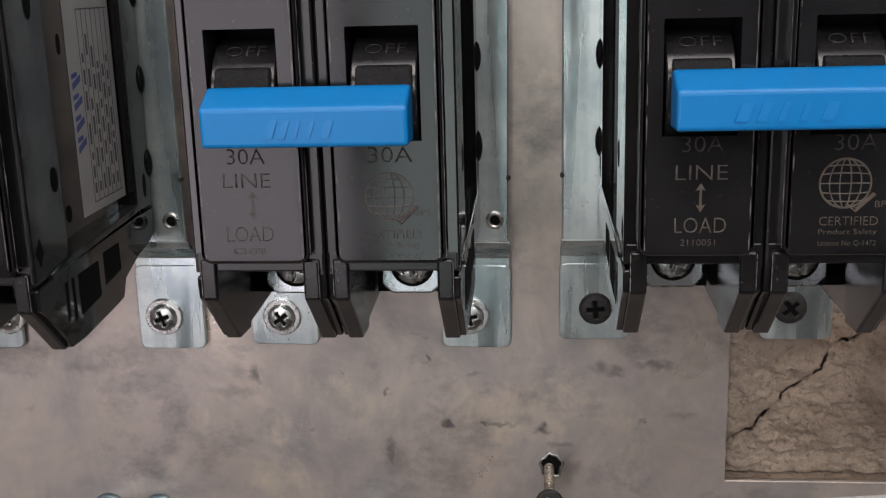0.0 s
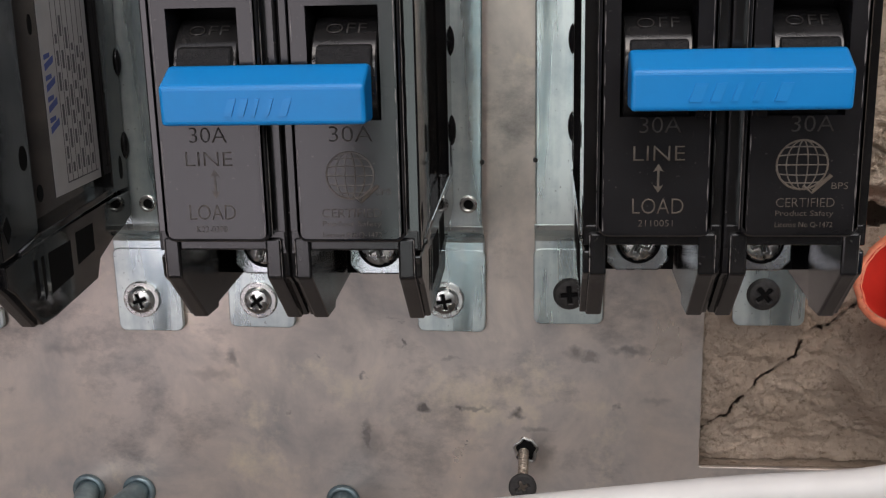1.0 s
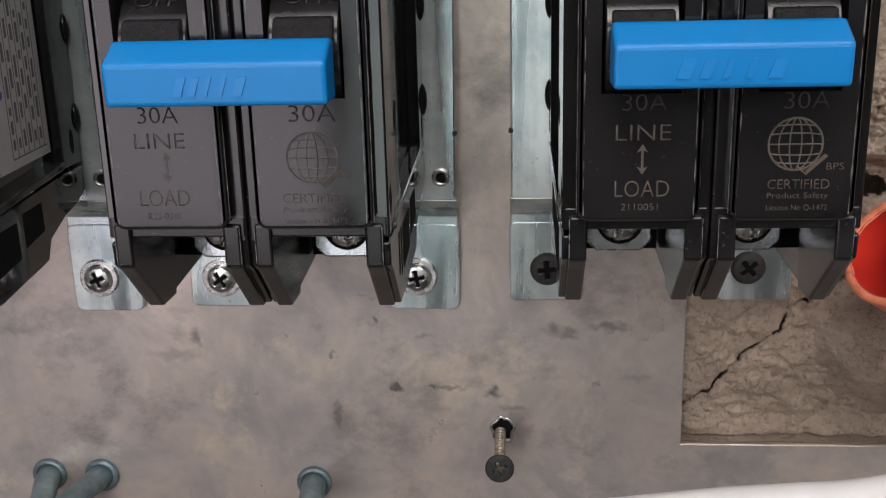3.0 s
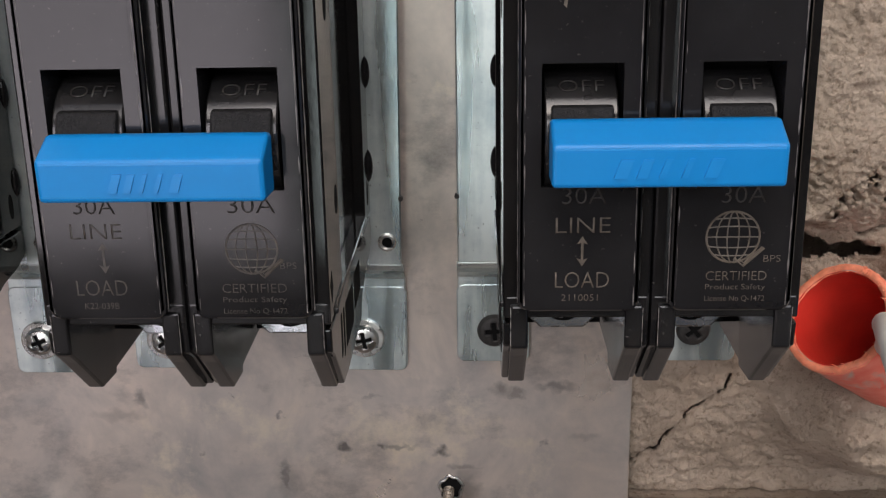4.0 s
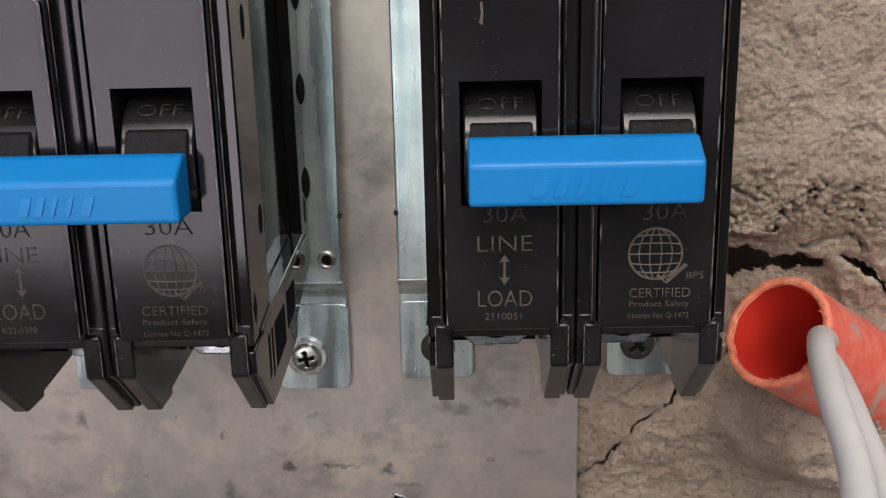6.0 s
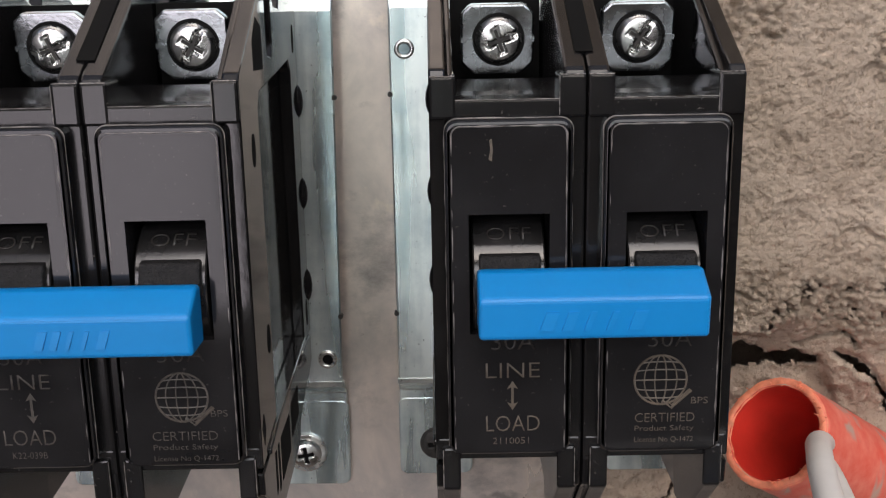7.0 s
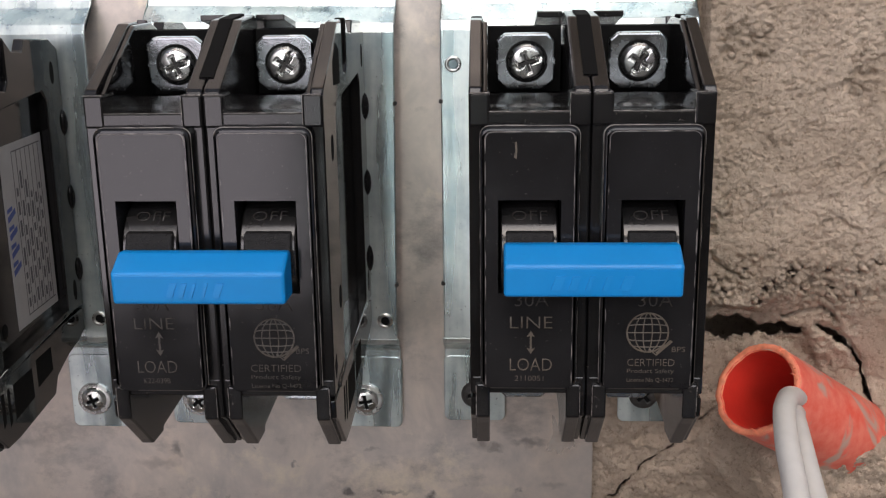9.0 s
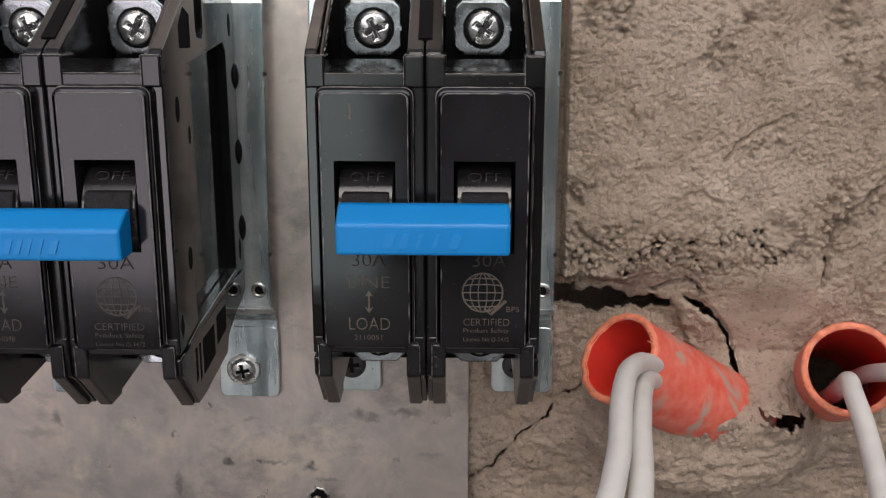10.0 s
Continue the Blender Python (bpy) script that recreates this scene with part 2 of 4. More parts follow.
        if worst is None:
            worst = spot.outputs["Result"]
        else:
            top = n.new("ShaderNodeMath")
            top.operation = "MAXIMUM"
            l.new(worst, top.inputs[0])
            l.new(spot.outputs["Result"], top.inputs[1])
            worst = top.outputs[0]
    stained = n.new("ShaderNodeMixRGB")
    stained.inputs["Color2"].default_value = (0.11, 0.10, 0.10, 1)
    l.new(worst, stained.inputs["Fac"])
    l.new(marks.outputs["Color"], stained.inputs["Color1"])
    l.new(stained.outputs["Color"], b.inputs["Base Color"])
    rr = n.new("ShaderNodeMapRange")
    rr.inputs["From Min"].default_value, rr.inputs["From Max"].default_value = 0.3, 0.7
    rr.inputs["To Min"].default_value, rr.inputs["To Max"].default_value = 0.50, 0.26
    l.new(cloud.outputs["Fac"], rr.inputs["Value"])
    l.new(rr.outputs["Result"], b.inputs["Roughness"])
    grain = n.new("ShaderNodeTexNoise")
    grain.inputs["Scale"].default_value = 260
    grain.inputs["Detail"].default_value = 5
    mg = n.new("ShaderNodeMapping")
    mg.inputs["Scale"].default_value = (0.25, 1, 1.5)
    l.new(tc.outputs["Object"], mg.inputs["Vector"])
    l.new(mg.outputs["Vector"], grain.inputs["Vector"])
    k = n.new("ShaderNodeBump")
    k.inputs["Strength"].default_value = 0.06
    k.inputs["Distance"].default_value = 0.0005
    l.new(grain.outputs["Fac"], k.inputs["Height"])
    l.new(k.outputs["Normal"], b.inputs["Normal"])
    return m


def concrete_material():
    m = bpy.data.materials.new("rough_plaster")
    m.use_nodes = True
    n, l = m.node_tree.nodes, m.node_tree.links
    b = n["Principled BSDF"]
    b.inputs["Roughness"].default_value = 0.88
    b.inputs["Specular IOR Level"].default_value = 0.25
    tc = n.new("ShaderNodeTexCoord")
    a = n.new("ShaderNodeTexNoise")
    a.inputs["Scale"].default_value = 45
    a.inputs["Detail"].default_value = 8
    a.inputs["Roughness"].default_value = 0.65
    l.new(tc.outputs["Object"], a.inputs["Vector"])
    r = n.new("ShaderNodeValToRGB")
    e = r.color_ramp.elements
    e[0].position, e[0].color = 0.28, (0.415, 0.322, 0.243, 1)
    e[1].position, e[1].color = 0.72, (0.665, 0.54, 0.43, 1)
    l.new(a.outputs["Fac"], r.inputs["Fac"])
    s = n.new("ShaderNodeTexNoise")
    s.inputs["Scale"].default_value = 520
    s.inputs["Detail"].default_value = 9
    s.inputs["Roughness"].default_value = 0.75
    l.new(tc.outputs["Object"], s.inputs["Vector"])
    r2 = n.new("ShaderNodeValToRGB")
    f = r2.color_ramp.elements
    f[0].position, f[0].color = 0.36, (0.50, 0.46, 0.42, 1)
    f[1].position, f[1].color = 0.47, (1, 1, 1, 1)
    l.new(s.outputs["Fac"], r2.inputs["Fac"])
    mix = n.new("ShaderNodeMixRGB")
    mix.blend_type = "MULTIPLY"
    mix.inputs["Fac"].default_value = 0.8
    l.new(r.outputs["Color"], mix.inputs["Color1"])
    l.new(r2.outputs["Color"], mix.inputs["Color2"])
    l.new(mix.outputs["Color"], b.inputs["Base Color"])
    k = n.new("ShaderNodeBump")
    k.inputs["Strength"].default_value = 1.0
    k.inputs["Distance"].default_value = 0.0012
    l.new(s.outputs["Fac"], k.inputs["Height"])
    g = n.new("ShaderNodeTexNoise")
    g.inputs["Scale"].default_value = 1300
    g.inputs["Detail"].default_value = 3
    l.new(tc.outputs["Object"], g.inputs["Vector"])
    k2 = n.new("ShaderNodeBump")
    k2.inputs["Strength"].default_value = 0.7
    k2.inputs["Distance"].default_value = 0.0008
    l.new(g.outputs["Fac"], k2.inputs["Height"])
    l.new(k.outputs["Normal"], k2.inputs["Normal"])
    l.new(k2.outputs["Normal"], b.inputs["Normal"])
    return m


def conduit_material():
    """Orange plastic with smears of dried cement."""
    m = bpy.data.materials.new("orange_conduit_plastic")
    m.use_nodes = True
    n, l = m.node_tree.nodes, m.node_tree.links
    b = n["Principled BSDF"]
    tc = n.new("ShaderNodeTexCoord")
    a = n.new("ShaderNodeTexNoise")
    a.inputs["Scale"].default_value = 95
    a.inputs["Detail"].default_value = 5
    a.inputs["Distortion"].default_value = 0.8
    mp = n.new("ShaderNodeMapping")
    mp.inputs["Scale"].default_value = (1.2, 1.2, 0.45)
    l.new(tc.outputs["Object"], mp.inputs["Vector"])
    l.new(mp.outputs["Vector"], a.inputs["Vector"])
    r = n.new("ShaderNodeValToRGB")
    e = r.color_ramp.elements
    e[0].position, e[0].color = 0.53, (0, 0, 0, 1)
    e[1].position, e[1].color = 0.62, (1, 1, 1, 1)
    l.new(a.outputs["Fac"], r.inputs["Fac"])
    c = n.new("ShaderNodeTexNoise")
    c.inputs["Scale"].default_value = 260
    c.inputs["Detail"].default_value = 5
    l.new(tc.outputs["Object"], c.inputs["Vector"])
    rc = n.new("ShaderNodeValToRGB")
    g = rc.color_ramp.elements
    g[0].position, g[0].color = 0.3, (0.80, 0.11, 0.07, 1)
    g[1].position, g[1].color = 0.75, (0.88, 0.26, 0.185, 1)
    l.new(c.outputs["Fac"], rc.inputs["Fac"])
    mix = n.new("ShaderNodeMixRGB")
    mix.inputs["Color2"].default_value = (0.55, 0.36, 0.29, 1)
    l.new(r.outputs["Color"], mix.inputs["Fac"])
    l.new(rc.outputs["Color"], mix.inputs["Color1"])
    l.new(mix.outputs["Color"], b.inputs["Base Color"])
    b.inputs["Roughness"].default_value = 0.45
    k = n.new("ShaderNodeBump")
    k.inputs["Strength"].default_value = 0.3
    k.inputs["Distance"].default_value = 0.0005
    l.new(c.outputs["Fac"], k.inputs["Height"])
    l.new(k.outputs["Normal"], b.inputs["Normal"])
    return m


PLATE = plate_material()
CONCRETE = concrete_material()
ORANGE = conduit_material()
FRAY = material("pale_frayed_plastic", (0.86, 0.27, 0.15), 0.6, var=0.2, scale=500, bump=0.4)
DIRT = material("trodden_ground", (0.34, 0.29, 0.25), 0.9, var=0.25, scale=3, bump=0.4, bump_scale=40)
DARKWALL = material("added_wall_plaster", (0.20, 0.205, 0.19), 0.8, var=0.25, scale=4, bump=0.3, bump_scale=30)


# ---- mesh helpers (millimetres in, metres out) ----
def part(name, bm, mat, parent=None, label="", smooth=False):
    bmesh.ops.recalc_face_normals(bm, faces=bm.faces[:])
    me = bpy.data.meshes.new(name)
    bm.to_mesh(me)
    bm.free()
    me.materials.append(mat)
    if smooth:
        for p in me.polygons:
            p.use_smooth = True
    ob = new(name, me)
    if parent is not None:
        ob.parent = parent
    if label:
        tagged(ob, label)
    return ob


def thing(name, at, label, category, group="", kind=""):
    ob = new(name)
    ob.empty_display_size = 0.01
    ob.location = [c * MM for c in at]
    return tagged(ob, label, category, group, kind)


def bevelled(bm, w, seg=2, angle=25):
    """Rounds the sharp edges of all that is in bm."""
    if w <= 0:
        return bm
    bmesh.ops.recalc_face_normals(bm, faces=bm.faces[:])
    edges = [e for e in bm.edges if e.is_manifold and e.calc_face_angle(0) > radians(angle)]
    bmesh.ops.bevel(bm, geom=edges, offset=w * MM, segments=seg, profile=0.5, affect="EDGES", clamp_overlap=True)
    return bm


def box(bm, x0, x1, y0, y1, z0, z1):
    v = [bm.verts.new((x * MM, y * MM, z * MM)) for x in (x0, x1) for y in (y0, y1) for z in (z0, z1)]
    for f in ((0, 1, 3, 2), (4, 6, 7, 5), (0, 4, 5, 1), (2, 3, 7, 6), (0, 2, 6, 4), (1, 5, 7, 3)):
        bm.faces.new([v[i] for i in f])
    return v


def prism_x(bm, profile, x0, x1):
    """A (y, z) outline drawn out along x."""
    a = [bm.verts.new((x0 * MM, y * MM, z * MM)) for y, z in profile]
    b = [bm.verts.new((x1 * MM, y * MM, z * MM)) for y, z in profile]
    n = len(profile)
    bm.faces.new(a), bm.faces.new(b)
    for i in range(n):
        bm.faces.new((a[i], a[(i + 1) % n], b[(i + 1) % n], b[i]))


def prism_y(bm, outline, y0, y1):
    """An (x, z) outline drawn out along y."""
    a = [bm.verts.new((x * MM, y0 * MM, z * MM)) for x, z in outline]
    b = [bm.verts.new((x * MM, y1 * MM, z * MM)) for x, z in outline]
    n = len(outline)
    bm.faces.new(a), bm.faces.new(b)
    for i in range(n):
        bm.faces.new((a[i], a[(i + 1) % n], b[(i + 1) % n], b[i]))


def frame_y(bm, o, i, y0, y1):
    """A rectangular frame in the x-z plane; o and i are (x0, x1, z0, z1)."""
    rows = []
    for y in (y0, y1):
        for x0, x1, z0, z1 in (o, i):
            rows.append([bm.verts.new((x * MM, y * MM, z * MM)) for x, z in ((x0, z0), (x1, z0), (x1, z1), (x0, z1))])
    fo, fi, bo, bi = rows
    for k in range(4):
        j = (k + 1) % 4
        bm.faces.new((fo[k], fo[j], fi[j], fi[k]))
        bm.faces.new((bo[k], bo[j], bi[j], bi[k]))
        bm.faces.new((fo[k], fo[j], bo[j], bo[k]))
        bm.faces.new((fi[k], fi[j], bi[j], bi[k]))


def rounded(x0, x1, z0, z1, r, n=5):
    out = []
    for cx, cz, a0 in ((x1 - r, z1 - r, 0), (x0 + r, z1 - r, 90), (x0 + r, z0 + r, 180), (x1 - r, z0 + r, 270)):
        for k in range(n + 1):
            a = radians(a0 + 90 * k / n)
            out.append((cx + r * math.cos(a), cz + r * math.sin(a)))
    return out


def circle(x, z, r, n=32, rz=None):
    return [(x + r * math.cos(2 * math.pi * k / n), z + (rz or r) * math.sin(2 * math.pi * k / n)) for k in range(n)]


def tube(bm, pts, r, n=14, closed=False, caps=True):
    """A round tube along points (mm)."""
    pts = [Vector(p) * MM for p in pts]
    rings = []
    side = None
    for k, p in enumerate(pts):
        a = pts[k - 1] if k or closed else pts[0]
        b = pts[(k + 1) % len(pts)] if k + 1 < len(pts) or closed else pts[-1]
        d = (b - a).normalized()
        if side is None:
            side = d.orthogonal().normalized()
        side = (side - d * side.dot(d)).normalized()
        up = d.cross(side)
        rad = (r[k] if isinstance(r, (list, tuple)) else r) * MM
        rings.append([bm.verts.new(p + rad * (math.cos(t) * side + math.sin(t) * up)) for t in [2 * math.pi * i / n for i in range(n)]])
    m = len(rings)
    for k in range(m if closed else m - 1):
        a, b = rings[k], rings[(k + 1) % m]
        for i in range(n):
            bm.faces.new((a[i], a[(i + 1) % n], b[(i + 1) % n], b[i]))
    if caps and not closed:
        bm.faces.new(rings[0]), bm.faces.new(rings[-1])


def smooth_path(keys, steps=14):
    """Catmull-Rom through the key points."""
    k = [Vector(p) for p in keys]
    k = [2 * k[0] - k[1]] + k + [2 * k[-1] - k[-2]]
    out = []
    for i in range(1, len(k) - 2):
        for s in range(steps):
            t = s / steps
            a, b, c, d = k[i - 1:i + 3]
            out.append(0.5 * ((2 * b) + (c - a) * t + (2 * a - 5 * b + 4 * c - d) * t * t + (3 * b - a - 3 * c + d) * t ** 3))
    out.append(k[-2])
    return out


def dished(bm, cx, cz, y, r, height, n=56, rings=22):
    """A disc facing -y whose height above y is height(u, v) with u, v in -1..1."""
    rows = []
    for j in range(rings + 1):
        q = j / rings
        row = []
        for i in range(n):
            a = 2 * math.pi * i / n
            u, v = q * math.cos(a), q * math.sin(a)
            row.append(bm.verts.new(((cx + r * u) * MM, (y - height(u, v)) * MM, (cz + r * v) * MM)))
        rows.append(row)
    for j in range(rings):
        for i in range(n):
            k = (i + 1) % n
            if j == 0:
                bm.faces.new((rows[0][i], rows[1][i], rows[1][k]))
            else:
                bm.faces.new((rows[j][i], rows[j + 1][i], rows[j + 1][k], rows[j][k]))
    base = [bm.verts.new((p.co.x, (y + 0.6) * MM, p.co.z)) for p in rows[-1]]
    for i in range(n):
        k = (i + 1) % n
        bm.faces.new((rows[-1][i], base[i], base[k], rows[-1][k]))
    bmesh.ops.remove_doubles(bm, verts=rows[0], dist=1e-7)


def head_height(rise, turn=0.0, depth=1.4, slot=False, arm=0.13, reach=0.52):
    c, s = math.cos(radians(turn)), math.sin(radians(turn))

    def h(u, v):
        q = math.hypot(u, v)
        y = rise * (1 - 0.35 * q * q) if q < 0.86 else rise * (0.74 - 4.6 * (q - 0.86))
        a, b = u * c + v * s, v * c - u * s
        if (abs(a) < arm and abs(b) < reach) or (abs(b) < arm and abs(a) < reach):
            y -= depth * (1 - 0.6 * q)
        if slot and abs(b) < 0.10:
            y -= depth * 0.6
        return y
    return h


def lettering(name, text, x, y, z, width, height, mat, parent, depth=0.05, shear=0.0):
    """Raised or printed words, set to a width and a height, facing -y; (x, z) is the lower left corner."""
    cu = bpy.data.curves.new(name, "FONT")
    cu.offset = -0.012
    cu.body, cu.size, cu.extrude, cu.shear, cu.resolution_u = text, 1.0, 0.0, shear, 3
    tmp = new("tmp_text", cu)
    bpy.context.view_layer.update()
    me = bpy.data.meshes.new_from_object(tmp.evaluated_get(bpy.context.evaluated_depsgraph_get()))
    bpy.data.objects.remove(tmp)
    bpy.data.curves.remove(cu)
    bm = bmesh.new()
    bm.from_mesh(me)
    bpy.data.meshes.remove(me)
    xs, ys = [v.co.x for v in bm.verts], [v.co.y for v in bm.verts]
    sx, sy = width / (max(xs) - min(xs)), height / (max(ys) - min(ys))
    x0, y0 = min(xs), min(ys)
    g = bmesh.ops.extrude_face_region(bm, geom=bm.faces[:])
    for v in g["geom"]:
        if isinstance(v, bmesh.types.BMVert):
            v.co.z += 1
    for v in bm.verts:
        v.co = Vector(((x + (v.co.x - x0) * sx) * MM, (y - v.co.z * depth) * MM, (z + (v.co.y - y0) * sy) * MM))
    return part(name, bm, mat, parent)


# ---- the panel and the wall ----
CUT_X, CUT_Z = 58.0, -29.0     # the corner of the panel's cut-out, where the plaster shows

bm = bmesh.new()
prism_y(bm, [(-420, -300), (420, -300), (420, CUT_Z), (CUT_X, CUT_Z), (CUT_X, 420), (-420, 420)], 0, 1.5)
panel = tagged(part("panel_plate", bevelled(bm, 0.25, 1), PLATE), "bare grey sheet-metal backing plate with smudges and scratches",
               "metal panel", kind="structure")

RIM1, BASE1 = Vector((99.0, -27, 33.0)), Vector((138.5, 0, 3.5))
RIM2, BASE2 = Vector((162.5, -28, 30.5)), Vector((177, 38, -2))
CRACK = [(101, 19), (92.5, 12), (85.5, 8.8), (82, 2.5), (79.4, -1), (74.5, -4.5), (70.2, -10), (66, -15.8), (63, -17.5), (57, -22.5)]
CRACK_B = [(77, -5), (83, -6), (87, -9), (88, -13)]
ARC = [(122.5, 42.2), (125, 40.6), (128.5, 38.6), (131.2, 35.6), (133.8, 32.2), (135.2, 29.3), (136.9, 25.2), (137.6, 21.7), (139.0, 17.5)]
SHELF = [(112, 44.6), (117, 47.0), (121.5, 48.4), (124.4, 47.3), (126.0, 44.0)]
SPLIT = [(159.4, 47.5), (160.2, 54), (160.0, 59), (161.5, 65), (165.5, 70), (172, 76), (180, 82)]
CRUMB = [(137, 57), (150, 59.5), (159, 61), (165, 69), (174, 78), (186, 90), (200, 108)]
GROOVE = [(92, -19), (100, -21), (110, -24), (120, -23)]
HAIR = [(128.6, 72.4), (123, 76), (117, 73)], [(146.6, 97), (141, 95), (134, 91), (129, 85)], [(88, 66), (93, 61), (99, 58)]


def to_line(x, z, line):
    best = 1e9
    for (ax, az), (bx, bz) in zip(line, line[1:]):
        dx, dz = bx - ax, bz - az
        t = min(1, max(0, ((x - ax) * dx + (z - az) * dz) / (dx * dx + dz * dz)))
        best = min(best, math.hypot(x - ax - t * dx, z - az - t * dz))
    return best


def fbm(x, z, scale, seed, octaves=3):
    return noise.fractal(Vector((x / scale, z / scale, seed)), 1.0, 2.0, octaves)


def step(a, b, v):
    t = min(1, max(0, (v - a) / (b - a)))
    return t * t * (3 - 2 * t)


def grains(x, z, size, seed):
    """Distance from the joints between crumbs: 0 in a joint, towards 1 inside a crumb."""
    d, p = noise.voronoi(Vector((x / size, z / size, seed)))
    return d[1] - d[0]


def plaster_y(x, z):
    """Depth of the plaster face in mm, less towards the camera, and whether it is open there."""
    wob = 4 * fbm(x, z, 22, 3.3)
    wx = x + 0.9 * fbm(x, z, 4, 31.0)
    wz = z + 0.9 * fbm(x, z, 4, 47.0)
    edge = 48 + wob - 13 * step(105, 150, x)
    soft = 2.5 + 16 * step(100, 122, x)
    upper = step(edge - soft, edge + soft, z)
    rim = step(82.4, 84.4, x + 0.8 * fbm(x, z, 6, 9.1))
    low = 2.5 + 5 * step(5, -28, z) * 0.9
    low -= 23 * step(1.45, 0.62, math.hypot((x - 130) / 29, (z + 1) / 18))
    low -= 9 * step(1.3, 0.6, math.hypot((x - 152) / 11, (z - 15) / 9))
    low -= 7 * step(1.3, 0.5, math.hypot((x - 195) / 26, (z - 4) / 20)) + 4 * step(140, 170, x)
    y = low * (1 - upper) + upper * (4 - 13 * rim)
    # trowelled hollow between the two conduits, and the loose slab beside the first
    flat = step(1.15, 0.75, math.hypot((wx - 147 - 0.25 * (z - 42)) / 14, (wz - 41) / 15))
    calm = 1 - 0.85 * flat
    y += 1.3 * fbm(x, z, 40, 1.7) + 0.45 * calm * fbm(x, z, 9, 5.2)
    slab = step(1.1, 0.85, math.hypot((wx - 128.5 + 0.55 * (wz - 31)) / 6.5, (wz - 30) / 11.5))
    y -= 2.6 * slab
    # coarse face with pits
    rough = (0.85 + 0.55 * upper) * calm
    y += 1.5 * (1 - upper) * calm * fbm(x, z, 6.5, 230.0, 4) + 0.4 * (1 - upper) * calm * step(0.3, 0.0, grains(wx, wz, 4.5, 52.0))
    y += rough * 0.13 * fbm(x, z, 3.4, 8.4, 4) + 0.45 * calm * fbm(x, z, 1.25, 15.4, 2)
    y += 0.4 * rough * step(0.15, 0.6, fbm(x, z, 12, 18.2, 4))
    y += 0.42 * rough * step(0.32, 0.0, grains(wx, wz, 2.3, 31.0)) * step(-0.45, 0.25, fbm(x, z, 9, 160.0, 2))
    band = math.exp(-((z - 54.5 - 0.10 * (x - 90) - 3 * fbm(x, z, 14, 66.0)) / 7.5) ** 2) * step(172, 132, x)
    crumb = max(band, 0.9 * step(8, 2, to_line(wx, wz, CRUMB)), 0.6 * step(1.25, 0.8, math.hypot((x - 150) / 12, (z - 15) / 7)))
    crumb = max(crumb, 0.7 * step(0.25, 0.55, fbm(x, z, 19, 101.0, 3)) * upper) * calm
    fissure = False
    if crumb > 0.05:
        g = grains(wx, wz, 2.4, 4.4)
        h = grains(wx + 0.6 * fbm(x, z, 2, 12.0), wz, 1.7, 9.9)
        keep = step(-0.25, 0.25, fbm(x, z, 6, 140.0, 2))
        y += crumb * (2.6 * keep * step(0.30, 0.04, g) - 0.7 * step(0.0, 0.6, g) + 0.9 * (1 - 0.6 * keep) * step(0.2, 0.0, h))
        y += crumb * 0.9 * fbm(x, z, 4.5, 81.0, 3)
        fissure = band > 0.5 and g < 0.045 and keep > 0.8
    pit = fbm(x, z, 5.5, 12.5, 4)
    y += (0.3 + 2.4 * crumb) * calm * step(0.38, 0.72, pit) * (0.3 + upper)
    y += (0.25 + upper) * calm * 0.55 * step(0.46, 0.72, fbm(x, z, 2.4, 71.5, 3))
    tool = fbm(x * 0.5 + z * 0.6, z * 1.6 - x * 0.5, 8, 21.5, 2)
    y += 0.9 * (1 - upper) * calm * step(0.0, 0.6, tool)
    for line, w, d in ((CRACK, 0.9, 1.6), (CRACK_B, 0.7, 0.8), (SHELF, 0.9, 3), (SPLIT, 1.1, 4), (GROOVE, 1.6, 1.8),
                       (HAIR[0], 0.7, 1.6), (HAIR[1], 0.8, 2.0), (HAIR[2], 0.8, 2.2)):
        y += d * step(w, w * 0.25, to_line(wx, wz, line))
    # gaps that go right through
    gap = to_line(wx, wz, ARC)
    y += 1.4 * step(1.9, 0.8, gap)
    hole = math.hypot((wx - 93.5) / 12.5, (wz + 2.4 * fbm(x, z, 5, 55.0, 4) + 0.10 * (x - 92) - 40.9) / 3.0)
    hole = min(hole, math.hypot((wx - 112) / 6, (wz + 1.4 * fbm(x, z, 3, 77.0, 4) - 40.0) / 1.9))
    slot = math.hypot((wx - 148.5) / 7.0, (wz + 1.6 * fbm(x, z, 3.5, 87.0, 4) - 11.6 + 0.16 * (x - 147)) / 1.3)
    y += 1.5 * step(1.25, 0.98, min(hole, slot))
    crack = min(to_line(wx, wz, CRACK), to_line(wx, wz, CRACK_B) + 0.2, to_line(wx, wz, SHELF) + 0.05, to_line(wx, wz, SPLIT) + 0.1)
    through_wall = fissure or gap < 0.62 + 0.3 * fbm(x, z, 6, 210.0) or hole < 1 or slot < 1 or crack < 0.19 + 0.24 * fbm(x, z, 5, 200.0)
    for base, rim_c in ((BASE1, RIM1), (BASE2, RIM2)):
        d = (base - rim_c).normalized()
        to = Vector((x, y, z)) - rim_c
        if (to - d * to.dot(d)).length < 12.0 and 0 < to.dot(d) < (base - rim_c).length + 2:
            through_wall = True
    return y, through_wall


bm = bmesh.new()
GX, GZ, PITCH = 520, 508, 0.457
rows = []
